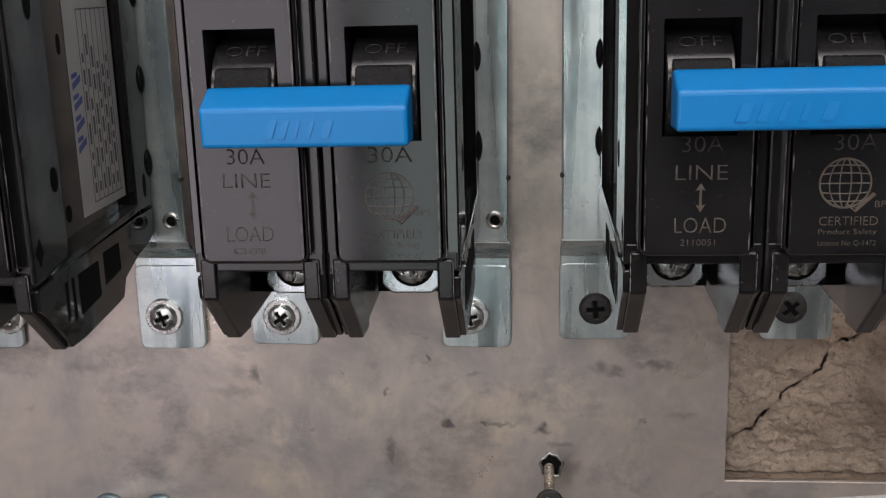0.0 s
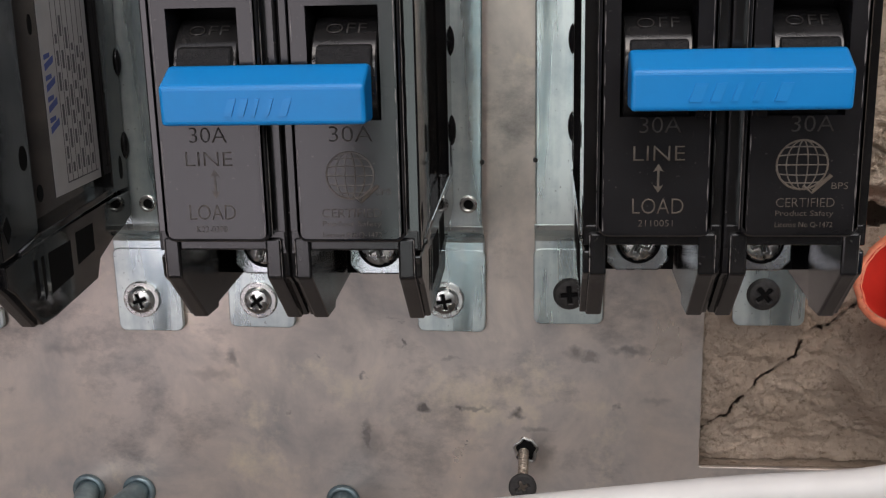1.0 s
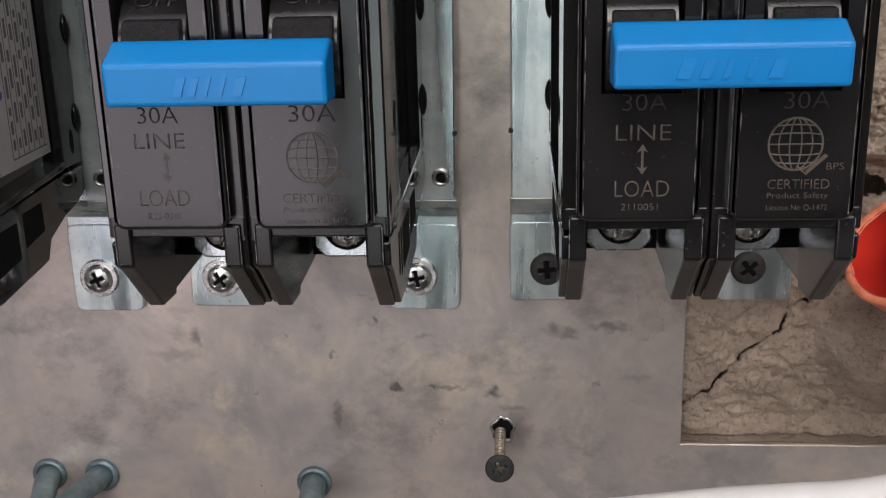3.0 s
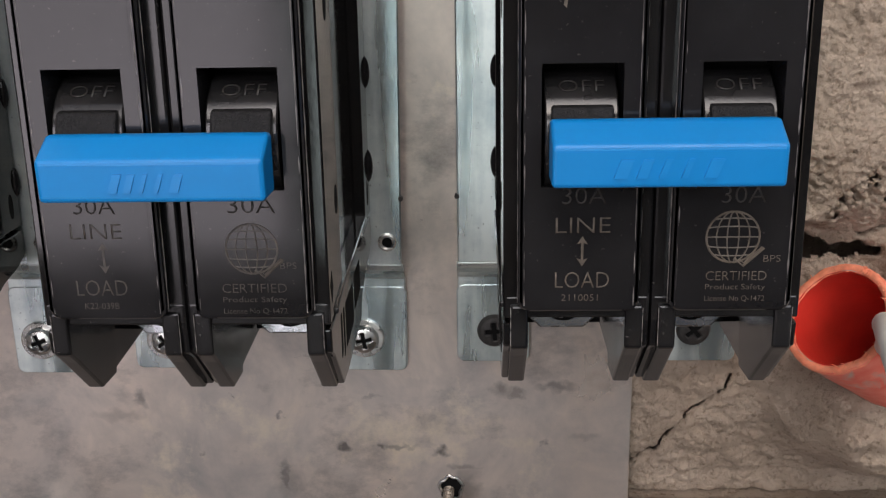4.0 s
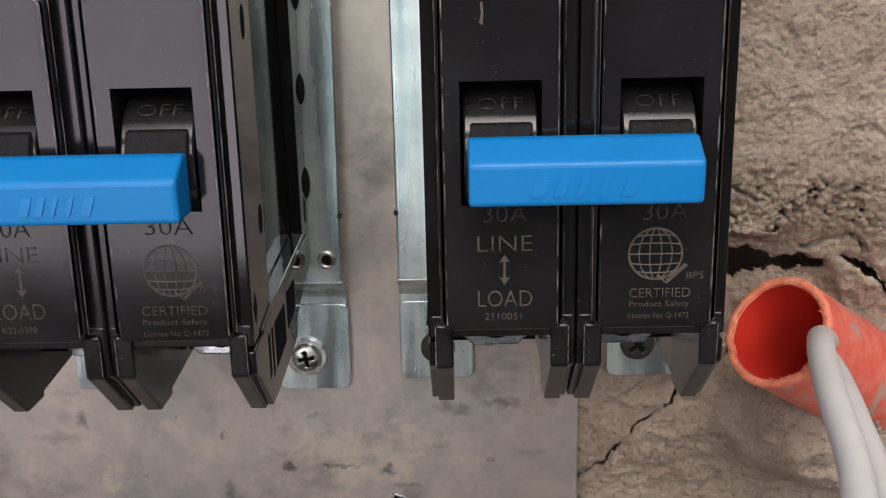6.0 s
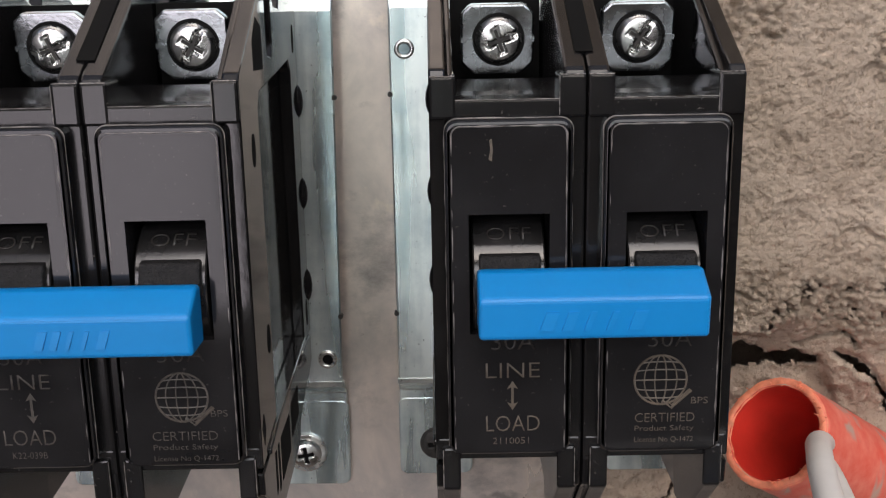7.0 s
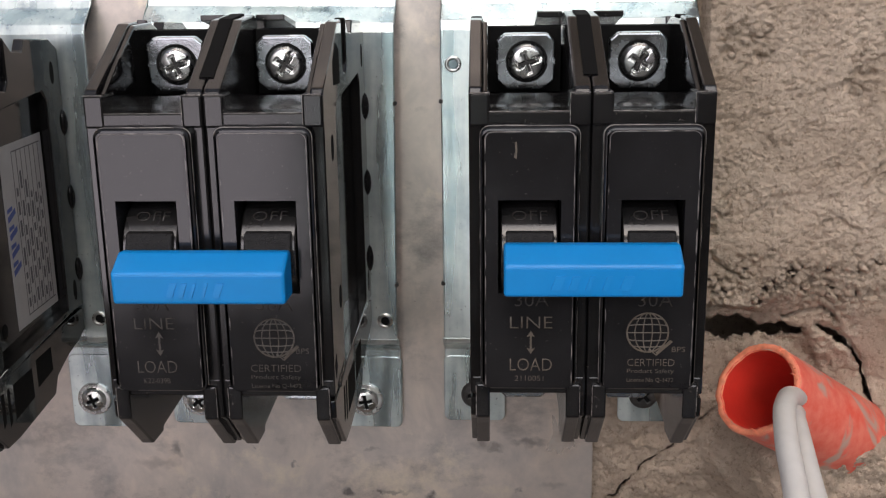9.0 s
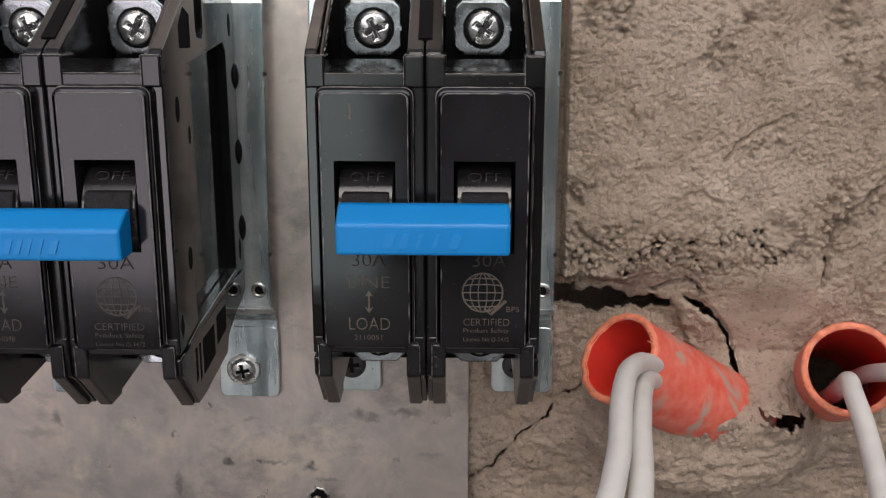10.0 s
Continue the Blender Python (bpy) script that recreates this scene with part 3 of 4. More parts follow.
for j in range(GZ):
    z = -29.5 + j * PITCH
    row = []
    for i in range(GX):
        x = 40 + i * PITCH
        y, gone = plaster_y(x, z)
        if x < 62:
            y = max(y, 2.2 + (62 - x) * 0.05)
        if z < -26:
            y = max(y, 2.2)
        if x < 85 and z < 140:
            y = max(y, 0.6)
        row.append((bm.verts.new((x * MM, y * MM, z * MM)), gone))
    rows.append(row)
for j in range(GZ - 1):
    for i in range(GX - 1):
        quad = rows[j][i], rows[j][i + 1], rows[j + 1][i + 1], rows[j + 1][i]
        if sum(q[1] for q in quad) < 2:
            bm.faces.new([q[0] for q in quad])
for v in [v for v in bm.verts if not v.link_faces]:
    bm.verts.remove(v)
tagged(part("wall_plaster", bm, CONCRETE, smooth=True), "rough beige cracked plaster with pits and trowel marks", "wall", kind="structure")

bm = bmesh.new()
box(bm, -2500, 2500, 95, 260, -1300, 2200)
box(bm, 277, 2500, -9, 94, -1300, 2200)
box(bm, 41, 276.5, -6, 94, 202.5, 2200)
box(bm, 41, 276.5, 4, 94, -1300, -30)
box(bm, -2500, 40.5, 3, 94, -1300, 2200)
tagged(part("wall_north", bm, CONCRETE), "rough beige plastered masonry wall", "wall", kind="structure")
bm = bmesh.new()
box(bm, -9000, 9000, -14000, 95, -1400, -1300)
tagged(part("ground", bm, DIRT), "dusty trodden earth ground", "ground", kind="structure")
# added unseen wall: gives dark reflections, openings sit round the area lamps
bm = bmesh.new()
for x0, x1, z0, z1 in ((-2600, 2600, -1300, -350), (-2600, 2600, 900, 1250), (-2600, -740, -350, 900), (-260, -220, -350, 900), (-80, -60, -350, 900), (-60, 1300, -350, 350), (1300, 2600, -350, 900)):
    box(bm, x0, x1, -1500, -1380, z0, z1)
tagged(part("added_wall_south", bm, DARKWALL), "unseen grey-green plaster wall added behind the camera, with openings for the lamps", "wall", kind="structure")


# ---- screws ----
def cross_shade(bm, cx, cz, y, r, turn, arm, reach):
    """A dark cross painting the shade in a cross-head recess, just under the head's face."""
    c, s = math.cos(radians(turn)), math.sin(radians(turn))
    a, b = arm * r, reach * r
    shape = [(a, a), (a, b), (-a, b), (-a, a), (-b, a), (-b, -a), (-a, -a), (-a, -b), (a, -b), (a, -a), (b, -a), (b, a)]
    prism_y(bm, [(cx + p * c - q * s, cz + p * s + q * c) for p, q in shape], y, y + 0.5)


def screw(x, y, z, r, mat, turn, label, name="screw", rise=2.0, depth=2.3, flange=True, slot=False, group="mounting screws"):
    top = thing(name, (x, y, z), label, "screw", group)
    if flange:
        bm = bmesh.new()
        prism_y(bm, circle(0, 0, r), -0.9, 0.4)
        part("flange", bevelled(bm, 0.3), mat, top, smooth=False)
        r2, y2 = r * 0.74, -0.9
    else:
        r2, y2 = r, 0
    bm = bmesh.new()
    dished(bm, 0, 0, y2, r2, head_height(rise, turn, depth, slot, 0.15, 0.56))
    head = part("head", bm, mat, top, smooth=True)
    # dark cross: the shade in the head's recess put into the colour
    bm = bmesh.new()
    cross_shade(bm, 0, 0, y2 - 0.70 * rise, r2, turn, 0.12, 0.53)
    part("recess", bm, GAP_SHADE, head)
    return top


# ---- mounting brackets ----
def bracket(cx, tab_foot=12.0, stamped=False):
    top = thing("mounting_bracket", (cx, 0, 0), "shiny zinc-plated steel bracket screwed to the backing plate", "bracket", "breaker brackets")
    W = 34.3
    bm = bmesh.new()
    prof = [(-10, 41), (-10, 128), (-9, 130.5), (-3, 134.5), (-2.2, 136.5), (-2.2, 178)]
    t = 1.1
    prism_x(bm, prof + [(y + t, z) for y, z in reversed(prof)], -W, W)
    part("bracket_sheet", bevelled(bm, 0.35, 2), ZINC, top)
    for s in (-1, 1):
        x0, x1 = (-W - 0.6, -W + 17.6) if s < 0 else (W - 17.6, W + 0.6)
        bm = bmesh.new()
        pf = [(-10.05, 41.2), (-9.6, 39.6), (-3.4, 36.6), (-2.2, 35.2), (-2.2, 31.5)]
        prism_x(bm, pf + [(y + t, z) for y, z in reversed(pf)], x0 + 0.3, x1 - 0.3)
        part("joggle", bevelled(bm, 0.3), ZINC, top)
        bm = bmesh.new()
        prism_y(bm, rounded(x0, x1, tab_foot, 33, 2.0), -2.35, -0.9)
        part("tab", bevelled(bm, 0.3), ZINC, top)
        # edge nibs and threaded holes
        for z in (57.5, 109):
            bm = bmesh.new()
            prism_y(bm, circle(s * W, z, 0.6, 14), -10.2, -8.9)
            part("nib", bm, BLACKSTEEL, top)
        for z in ((46.8,) if s > 0 else (119,)):
            bm = bmesh.new()
            ring = [(s * 30.9 + 1.75 * math.cos(a), -10.1, z + 1.75 * math.sin(a)) for a in [2 * math.pi * k / 24 for k in range(24)]]
            tube(bm, ring, 0.55, 8, closed=True)
            hole = part("threaded_hole", bm, NICKEL, top, smooth=True)
            # disc painting the inside of the hole, near-black on the lower one
            bm = bmesh.new()
            prism_y(bm, circle(s * 30.9, z, 1.5, 20), -10.12, -9.5)
            part("bore", bm, GAP_SHADE if z < 100 else TARNISHED, hole)
    if stamped:
        bm = bmesh.new()
        out = [(x, -2.5, z) for x, z in rounded(-15, 16, 139, 152, 1.8)]
        tube(bm, out, 0.55, 8, closed=True)
        part("stamped_rib", bm, ZINC, top, smooth=True)
    return top


# ---- circuit breakers ----
GLOBE_R = 4.35


def globe(cx, cz, y, mat, parent):
    bm = bmesh.new()

    def line(pts, w=0.13):
        tube(bm, [(x, y, z) for x, z in pts], w, 5)
    for rx in (1.0, 0.62, 0.22):
        for s in ((1, -1) if rx < 1 else (1,)):
            span = range(-90, 91, 12) if rx < 1 else range(-180, 181, 12)
            line([(cx + s * rx * GLOBE_R * math.cos(radians(a)), cz + GLOBE_R * math.sin(radians(a))) for a in span], 0.2 if rx == 1 else 0.13)
    for q in (-0.66, -0.34, 0.0, 0.34, 0.66):
        w = GLOBE_R * math.sqrt(1 - q * q)
        line([(cx - w * math.cos(radians(a)), cz + q * GLOBE_R + 0.35 * math.sin(radians(a)) * (1 if q > 0 else -1 if q < 0 else 0)) for a in range(0, 181, 15)])
    line([(cx + 0.4, cz - 3.6), (cx + 1.9, cz - 5.0), (cx + 5.2, cz - 1.9)], 0.24)
    line([(cx + 1.2, cz - 3.8), (cx + 2.0, cz - 4.5), (cx + 4.9, cz - 1.7)], 0.16)
    return part("globe_mark", bm, mat, parent)


def abstract_mark(x0, z0, w, h, y):
    """Slanted strokes in place of a maker's mark: one outline each."""
    k = w / 5.2
    out = []
    for i in range(5):
        x = x0 + k * i * 1.05
        p, q = x, x + 0.35 * h
        wide = (0.62, 0.5, 0.3, 0.3, 0.62)[i] * k
        bm = bmesh.new()
        prism_y(bm, [(p, z0), (p + wide, z0), (q + wide, z0 + h), (q, z0 + h)], y, y + 0.5)
        out.append(bm)
    return out


def breaker(cx, number, mat, label, sticker=False, words=True, shade=None, drop=0.0, longer=0.0, mark=(-4.8, 11.5), sway=-1.0, low=0.0):
    top = thing("circuit_breaker", (cx, -9.2, 34 - low), label, "circuit breaker", "breakers on the panel")
    root = Matrix.Translation((0, 9.2 * MM, -34 * MM))

    def sag(z):
        """How much lower the lower half of this case sits."""
        return longer * min(1, max(0, (80 - z) / 22))

    def p(name, bm, m, parent=top, lab="", smooth=False):
        for v in bm.verts:      # the case narrows a little and leans towards its back
            deep = min(1, max(0, (v.co.y / MM + 78) / 66))
            v.co.x = v.co.x * (1 - 0.02 * deep) + sway * MM * deep
            v.co.z -= sag(v.co.z / MM) * MM
        bm.transform(root)
        return part(name, bm, m, parent, lab, smooth)

    cheek = [(-80.5, 53), (-80, 48), (-77, 46), (-67, 36.3), (-60, 36.1), (-36, 37.8), (-33.5, 42), (-24, 45), (-16, 46.2), (-11, 48),
             (-10.2, 60), (-10.2, 128), (-16, 131), (-32, 132), (-34, 129), (-40, 129.5), (-44, 134), (-57, 133.4), (-68, 127), (-79.5, 120.5), (-80.5, 119.5)]
    inner = [(-79.8, 54), (-76.5, 47), (-66.5, 37), (-60, 36.7), (-36.6, 38.4), (-34, 42.6), (-24, 45.6), (-14, 47), (-14, 127), (-34, 128), (-45, 132.5), (-57, 132.4), (-68, 126), (-79.8, 118.5)]
    # outer skin: a rim round a sunken panel, and the lower plate with its ledge
    rim_skin = [(-80.5, 53.4), (-66, 54.4), (-64, 56.5), (-64, 113), (-62, 115.4), (-24, 118), (-21.5, 115.6), (-21.5, 55.6), (-10.6, 55.2), (-10.6, 128), (-16, 131), (-32, 132), (-34, 129),
                (-40, 129.5), (-44.3, 133.2), (-44.3, 122.4), (-46, 120.4), (-50, 121), (-51, 123), (-51, 133), (-57, 132.8), (-68, 126.6), (-79.5, 120.4), (-80.5, 119)]
    low_skin = [(-80.3, 52.4), (-79.8, 48), (-77, 46), (-67, 36.3), (-60, 36.1), (-36, 37.8), (-33.5, 42), (-24, 45), (-16, 46.2), (-11, 48), (-11, 54.2), (-22, 54.6), (-64, 53.6)]
    for pole, u in enumerate((-12.65, 12.65)):
        # core of the case between the two cheeks
        bm = bmesh.new()
        prism_x(bm, [(-79, 55), (-79, 76.5), (-70.5, 77), (-70.5, 98.4), (-79, 98.8), (-79, 115), (-72, 116), (-59, 116.8), (-58, 112), (-40, 112), (-40, 58), (-58, 58), (-59, 54)], u - 9.5, u + 9.5)
        prism_x(bm, [(-40.2, 48), (-40.2, 126), (-12, 126), (-12, 48)], u - 9.5, u + 9.5)
        p("core", bevelled(bm, 0.5), BLACK_CASE)
        for s in (-1, 1):
            inside, outside = u + s * 8.6, u + s * 12.55
            outer_side = (s < 0) == (pole == 0)
            bm = bmesh.new()
            if outer_side:
                floor = u + s * 9.95
                prism_x(bm, inner, inside, floor)
                cheek_ob = p("cheek", bevelled(bm, 0.5), BLACK_SIDE)
                a, b = sorted((floor - s * 0.1, outside))
                for prof in (rim_skin, low_skin):
                    bm = bmesh.new()
                    prism_x(bm, prof, a, b)
                    p("side_plate", bevelled(bm, 0.35), BLACK_SIDE, cheek_ob)
                bm = bmesh.new()
                prism_x(bm, [(-74, 53.0), (-74, 54.2), (-63.6, 55.6), (-22, 57.4), (-21.8, 55.8), (-63.6, 53.8)], *sorted((floor, outside + s * 0.5)))
                p("ledge", bevelled(bm, 0.3), BLACK_SIDE, cheek_ob)
                # rivet holes are near-black discs: their shade is put into the colour
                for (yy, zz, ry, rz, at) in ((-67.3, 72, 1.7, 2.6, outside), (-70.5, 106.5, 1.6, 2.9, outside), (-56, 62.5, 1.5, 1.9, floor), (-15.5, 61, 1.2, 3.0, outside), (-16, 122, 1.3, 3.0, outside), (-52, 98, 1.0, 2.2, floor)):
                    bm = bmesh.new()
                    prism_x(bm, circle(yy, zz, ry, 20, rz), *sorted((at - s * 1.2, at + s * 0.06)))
                    p("rivet_hole_shade", bm, GAP_SHADE, cheek_ob)
                # sunken windows in the lower corner, their shade painted as flush dark plates
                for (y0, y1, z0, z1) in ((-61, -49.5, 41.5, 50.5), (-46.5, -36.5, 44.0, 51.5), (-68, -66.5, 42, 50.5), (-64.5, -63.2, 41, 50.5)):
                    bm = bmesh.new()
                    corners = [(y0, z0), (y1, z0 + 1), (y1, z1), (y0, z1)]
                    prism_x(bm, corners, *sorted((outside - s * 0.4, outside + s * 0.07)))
                    p("recess_window_shade", bm, GAP_SHADE, cheek_ob)
                # cut-out in the upper corner and the nick by the cover's foot, painted dark
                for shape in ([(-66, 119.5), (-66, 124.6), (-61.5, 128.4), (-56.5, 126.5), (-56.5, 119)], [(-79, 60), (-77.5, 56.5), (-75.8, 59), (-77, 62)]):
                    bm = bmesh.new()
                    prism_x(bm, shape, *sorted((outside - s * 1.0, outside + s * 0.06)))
                    p("cut_out_shade", bm, GAP_SHADE, cheek_ob)
                for zz in (66, 87, 108):
                    bm = bmesh.new()
                    bmesh.ops.create_uvsphere(bm, u_segments=14, v_segments=8, radius=1)
                    bmesh.ops.transform(bm, verts=bm.verts[:], matrix=Matrix.Translation(((outside - s * 0.6) * MM, -11.2 * MM, zz * MM)) @ Matrix.Diagonal((1.7 * MM, 1.2 * MM, 4.0 * MM, 1)))
                    p("stud", bm, BLACK_CASE, cheek_ob, smooth=True)
            else:
                prism_x(bm, cheek, *sorted((inside + s * 0.4, outside)))
                p("cheek", bevelled(bm, 0.5), BLACK_CASE)
        # shoulder pieces above and below the cover
        for sx in (-1, 1):
            bm = bmesh.new()
            box(bm, *sorted((u + sx * 8.2, u + sx * 12.5)), -81.2, -74, 112.5, 119.4)
            p("shoulder", bevelled(bm, 0.5), BLACK_CASE)
            bm = bmesh.new()
            prism_x(bm, [(-81.4, 56), (-81.4, 48.2), (-78.4, 45.6), (-68.4, 36.2), (-61, 36), (-59, 46), (-63, 56)], *sorted((u + sx * 8.3, u + sx * 11.4)))
            p("foot", bevelled(bm, 0.45), BLACK_CASE)
        bm = bmesh.new()
        box(bm, u - 9, u + 9, -81, -74, 111, 115.6)
        p("shoulder_bar", bevelled(bm, 0.4), BLACK_CASE)
        bm = bmesh.new()
        box(bm, u - 12.3, u + 12.3, -80.6, -74, 53.5, 57.5)
        p("lower_bar", bevelled(bm, 0.4), BLACK_CASE)
        for sx in (-1, 1):
            bm = bmesh.new()
            box(bm, *sorted((u + sx * 10.9, u + sx * 12.45)), -80.4, -73, 54, 114)
            p("edge_rail", bevelled(bm, 0.4), BLACK_CASE)
        # cover with the window for the handle
        win = (u - 6.5, u + 6.5, 77.5, 97.6)
        bm = bmesh.new()
        frame_y(bm, (u - 10.2, u + 10.2, 55.8, 112.8), win, -84, -76)
        bmesh.ops.recalc_face_normals(bm, faces=bm.faces[:])
        corners = [e for e in bm.edges if abs(e.verts[0].co.y - e.verts[1].co.y) > 5 * MM and abs(e.verts[0].co.x - u * MM) > 10 * MM]
        bmesh.ops.bevel(bm, geom=corners, offset=2.0 * MM, segments=4, profile=0.5, affect="EDGES")
        lim = 9.9 * MM
        es = [e for e in bm.edges if e.calc_face_angle(0) > 0.5 and all(abs(v.co.x - u * MM) > lim or v.co.z < 56.5 * MM or v.co.z > 112 * MM for v in e.verts)
              and (min(v.co.y for v in e.verts) < -83 * MM)]
        bmesh.ops.bevel(bm, geom=es, offset=0.8 * MM, segments=3, profile=0.5, affect="EDGES")
        cover = p("cover", bm, mat, top)
        # rubbed corners of the cover and of the case, with their highlights painted as pale lines
        for hx, zt, yy, rad, r in ((9.15, 111.75, -83.95, 0.13, 1.5), (10.22, 112.85, -82.6, 0.12, 2.0)):
            arch = [(-hx, 57 + (zt - r - 57) * k / 30) for k in range(31)]
            arch += [(-hx + r - r * math.cos(radians(a)), zt - r + r * math.sin(radians(a))) for a in range(15, 90, 15)]
            arch += [(-hx + r + (2 * hx - 2 * r) * k / 30, zt) for k in range(31)]
            arch += [(hx - r + r * math.sin(radians(a)), zt - r + r * math.cos(radians(a))) for a in range(15, 90, 15)]
            arch += [(hx, zt - r - (zt - r - 57) * k / 30) for k in range(31)]
            bm = bmesh.new()
            glint_r = [rad * max(0.1, (1.0 if z > zt - 4 else 0.7 if x > 0 else 0.45) + 1.2 * noise.noise(Vector((cx + u + x * 0.35, z * 0.35, yy)))) for x, z in arch]
            tube(bm, [(u + x, yy, z) for x, z in arch], glint_r, 5)
            p("edge_glint", bm, WORN_GLINT, cover)
        # more painted highlight lines, on the shoulders, bars and feet
        for x0, z0, x1, z1, yy, rad in ((-12.3, 119.35, -8.4, 119.35, -81.1, 0.13), (8.4, 119.35, 12.3, 119.35, -81.1, 0.13), (-8.4, 115.55, 8.4, 115.55, -80.95, 0.09),
                                        (8.25, 119.2, 8.25, 113, -81.1, 0.09), (-11.3, 55.6, -11.3, 48.6, -81.3, 0.08), (11.3, 55.6, 11.3, 48.6, -81.3, 0.08), (-9.5, 57.5, 9.5, 57.5, -80.5, 0.07)):
            bm = bmesh.new()
            run, glint_r = [], []
            for k in range(41):
                f = k / 40
                run.append((u + x0 + (x1 - x0) * f, yy, z0 + (z1 - z0) * f))
                glint_r.append(rad * max(0.12, 0.75 + 1.1 * noise.noise(Vector((cx + u + x0, z0 + x1, 9 * f)))))
            tube(bm, run, glint_r, 5)
            p("edge_glint", bm, WORN_GLINT, cover)
        for yy, zz0, zz1 in ((-84.07, 57, 76.6), (-84.07, 98.6, 111.2)):
            bm = bmesh.new()
            box(bm, u - 5.0, u + 8.6, yy, yy + 0.2, zz0, zz1)
            p("inset_plate", bm, mat, cover)
        # near-black sheet painting the shade behind the handle
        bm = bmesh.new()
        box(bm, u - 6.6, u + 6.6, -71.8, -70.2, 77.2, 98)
        p("window_floor_shade", bm, GAP_SHADE, cover)
        # rocker handle
        bm = bmesh.new()
        arc = [(-73.5 - 10.8 * math.sin(radians(a)), 84.7 + 10.8 * math.cos(radians(a))) for a in range(8, 176, 6)]
        prism_x(bm, arc + [(-72, 74), (-72, 95.4)], u - 5.9, u + 5.9)
        handle = p("handle", bevelled(bm, 0.25, 1, 40), HANDLE, top)
        handle.data.shade_smooth()
        handle.data.set_sharp_from_angle(angle=radians(25))
        bm = bmesh.new()
        prism_x(bm, [(-81.2, 90.9), (-83.9, 90.6), (-86.5, 85), (-83, 85)], u - 4.9, u + 5.1)
        p("grip", bevelled(bm, 0.4), GRAIN, handle)
        t = lettering("handle_word", "OFF", u - 3.6, 0, -1.3, 7.4, 2.6, HANDLE_WORD, handle, depth=0.22)
        t.data.transform(root @ Matrix.Translation((0, -80.0 * MM, 93.4 * MM)) @ Matrix.Rotation(radians(-53), 4, "X"))
        # terminals: clamp, black ring, screw
        for end, (tz, ty, tilt) in enumerate(((123.6, -54.5, 8), (47.5, -52, -4))):
            bm = bmesh.new()
            prism_y(bm, [(u - 6.6, tz - 4.2), (u - 4.4, tz - 6.3), (u + 4.4, tz - 6.3), (u + 6.6, tz - 4.2), (u + 6.6, tz + 4.6), (u + 4.8, tz + 6.2), (u - 4.8, tz + 6.2), (u - 6.6, tz + 4.6)], ty - 1.2, ty + 1)
            lean = Matrix.Translation((0, ty * MM, tz * MM)) @ Matrix.Rotation(radians(tilt), 4, "X") @ Matrix.Translation((0, -ty * MM, -tz * MM))
            bevelled(bm, 0.4)
            bm.transform(lean)
            term = p("terminal_clamp", bm, CLAMP, top, "nickel-plated terminal clamp")
            for sx in (-1, 1):
                bm = bmesh.new()
                box(bm, *sorted((u + sx * 4.4, u + sx * 6.6)), ty - 1.5, ty - 1.1, tz - 0.5, tz + 0.4)
                bm.transform(lean)
                p("clamp_rib", bm, CLAMP, term)
            # near-black disc painting the shade in the gap round the screw
            bm = bmesh.new()
            prism_y(bm, circle(u + 0.2, tz, 4.75, 32), ty - 1.5, ty - 1.0)
            bm.transform(lean)
            p("ring_gap_shade", bm, GAP_SHADE, term)
            bm = bmesh.new()
            dished(bm, u + 0.2, tz, ty - 1.4, 4.15, head_height(1.9, 20 + 37 * pole + 50 * end, 1.1, slot=True, arm=0.16, reach=0.62))
            bm.transform(lean)
            tscrew = p("terminal_screw", bm, NICKEL, term, "", True)
            # black cross painting the shade in the screw's recess
            bm = bmesh.new()
            cross_shade(bm, u + 0.2, tz, ty - 2.65, 4.15, 20 + 37 * pole + 50 * end, 0.07, 0.5)
            bm.transform(lean)
            p("recess", bm, BLACKSTEEL, tscrew)
            # near-black block painting the shade behind the terminal
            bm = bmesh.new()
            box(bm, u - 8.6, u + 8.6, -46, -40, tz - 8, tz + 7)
            p("terminal_back_shade", bm, GAP_SHADE, term)
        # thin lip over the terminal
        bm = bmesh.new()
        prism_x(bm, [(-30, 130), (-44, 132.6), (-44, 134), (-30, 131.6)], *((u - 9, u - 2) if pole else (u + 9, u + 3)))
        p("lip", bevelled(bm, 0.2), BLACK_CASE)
    # slot between the poles: a solid near-black strip painting its shade
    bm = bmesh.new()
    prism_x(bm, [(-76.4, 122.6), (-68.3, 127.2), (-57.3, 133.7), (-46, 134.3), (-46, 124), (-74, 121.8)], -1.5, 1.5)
    p("pole_slot_shade", bm, GAP_SHADE)
    # tie bar over both handles
    bm = bmesh.new()
    prism_x(bm, [(yy, zz - drop) for yy, zz in ((-85.5, 80.0), (-93.6, 80.3), (-94.0, 87.0), (-88.2, 90.1), (-85.5, 89.8))], -18.0, 17.9)
    tie = p("tie_bar", bevelled(bm, 0.7, 3), BLUE, top, "bright blue plastic tie bar over both handles")
    for bm in abstract_mark(mark[0], 81.9 - drop, mark[1], 3.0, -94.05):
        p("raised_stroke", bm, BLUE, tie)

    if words:
        a, b = -12.65, 12.65
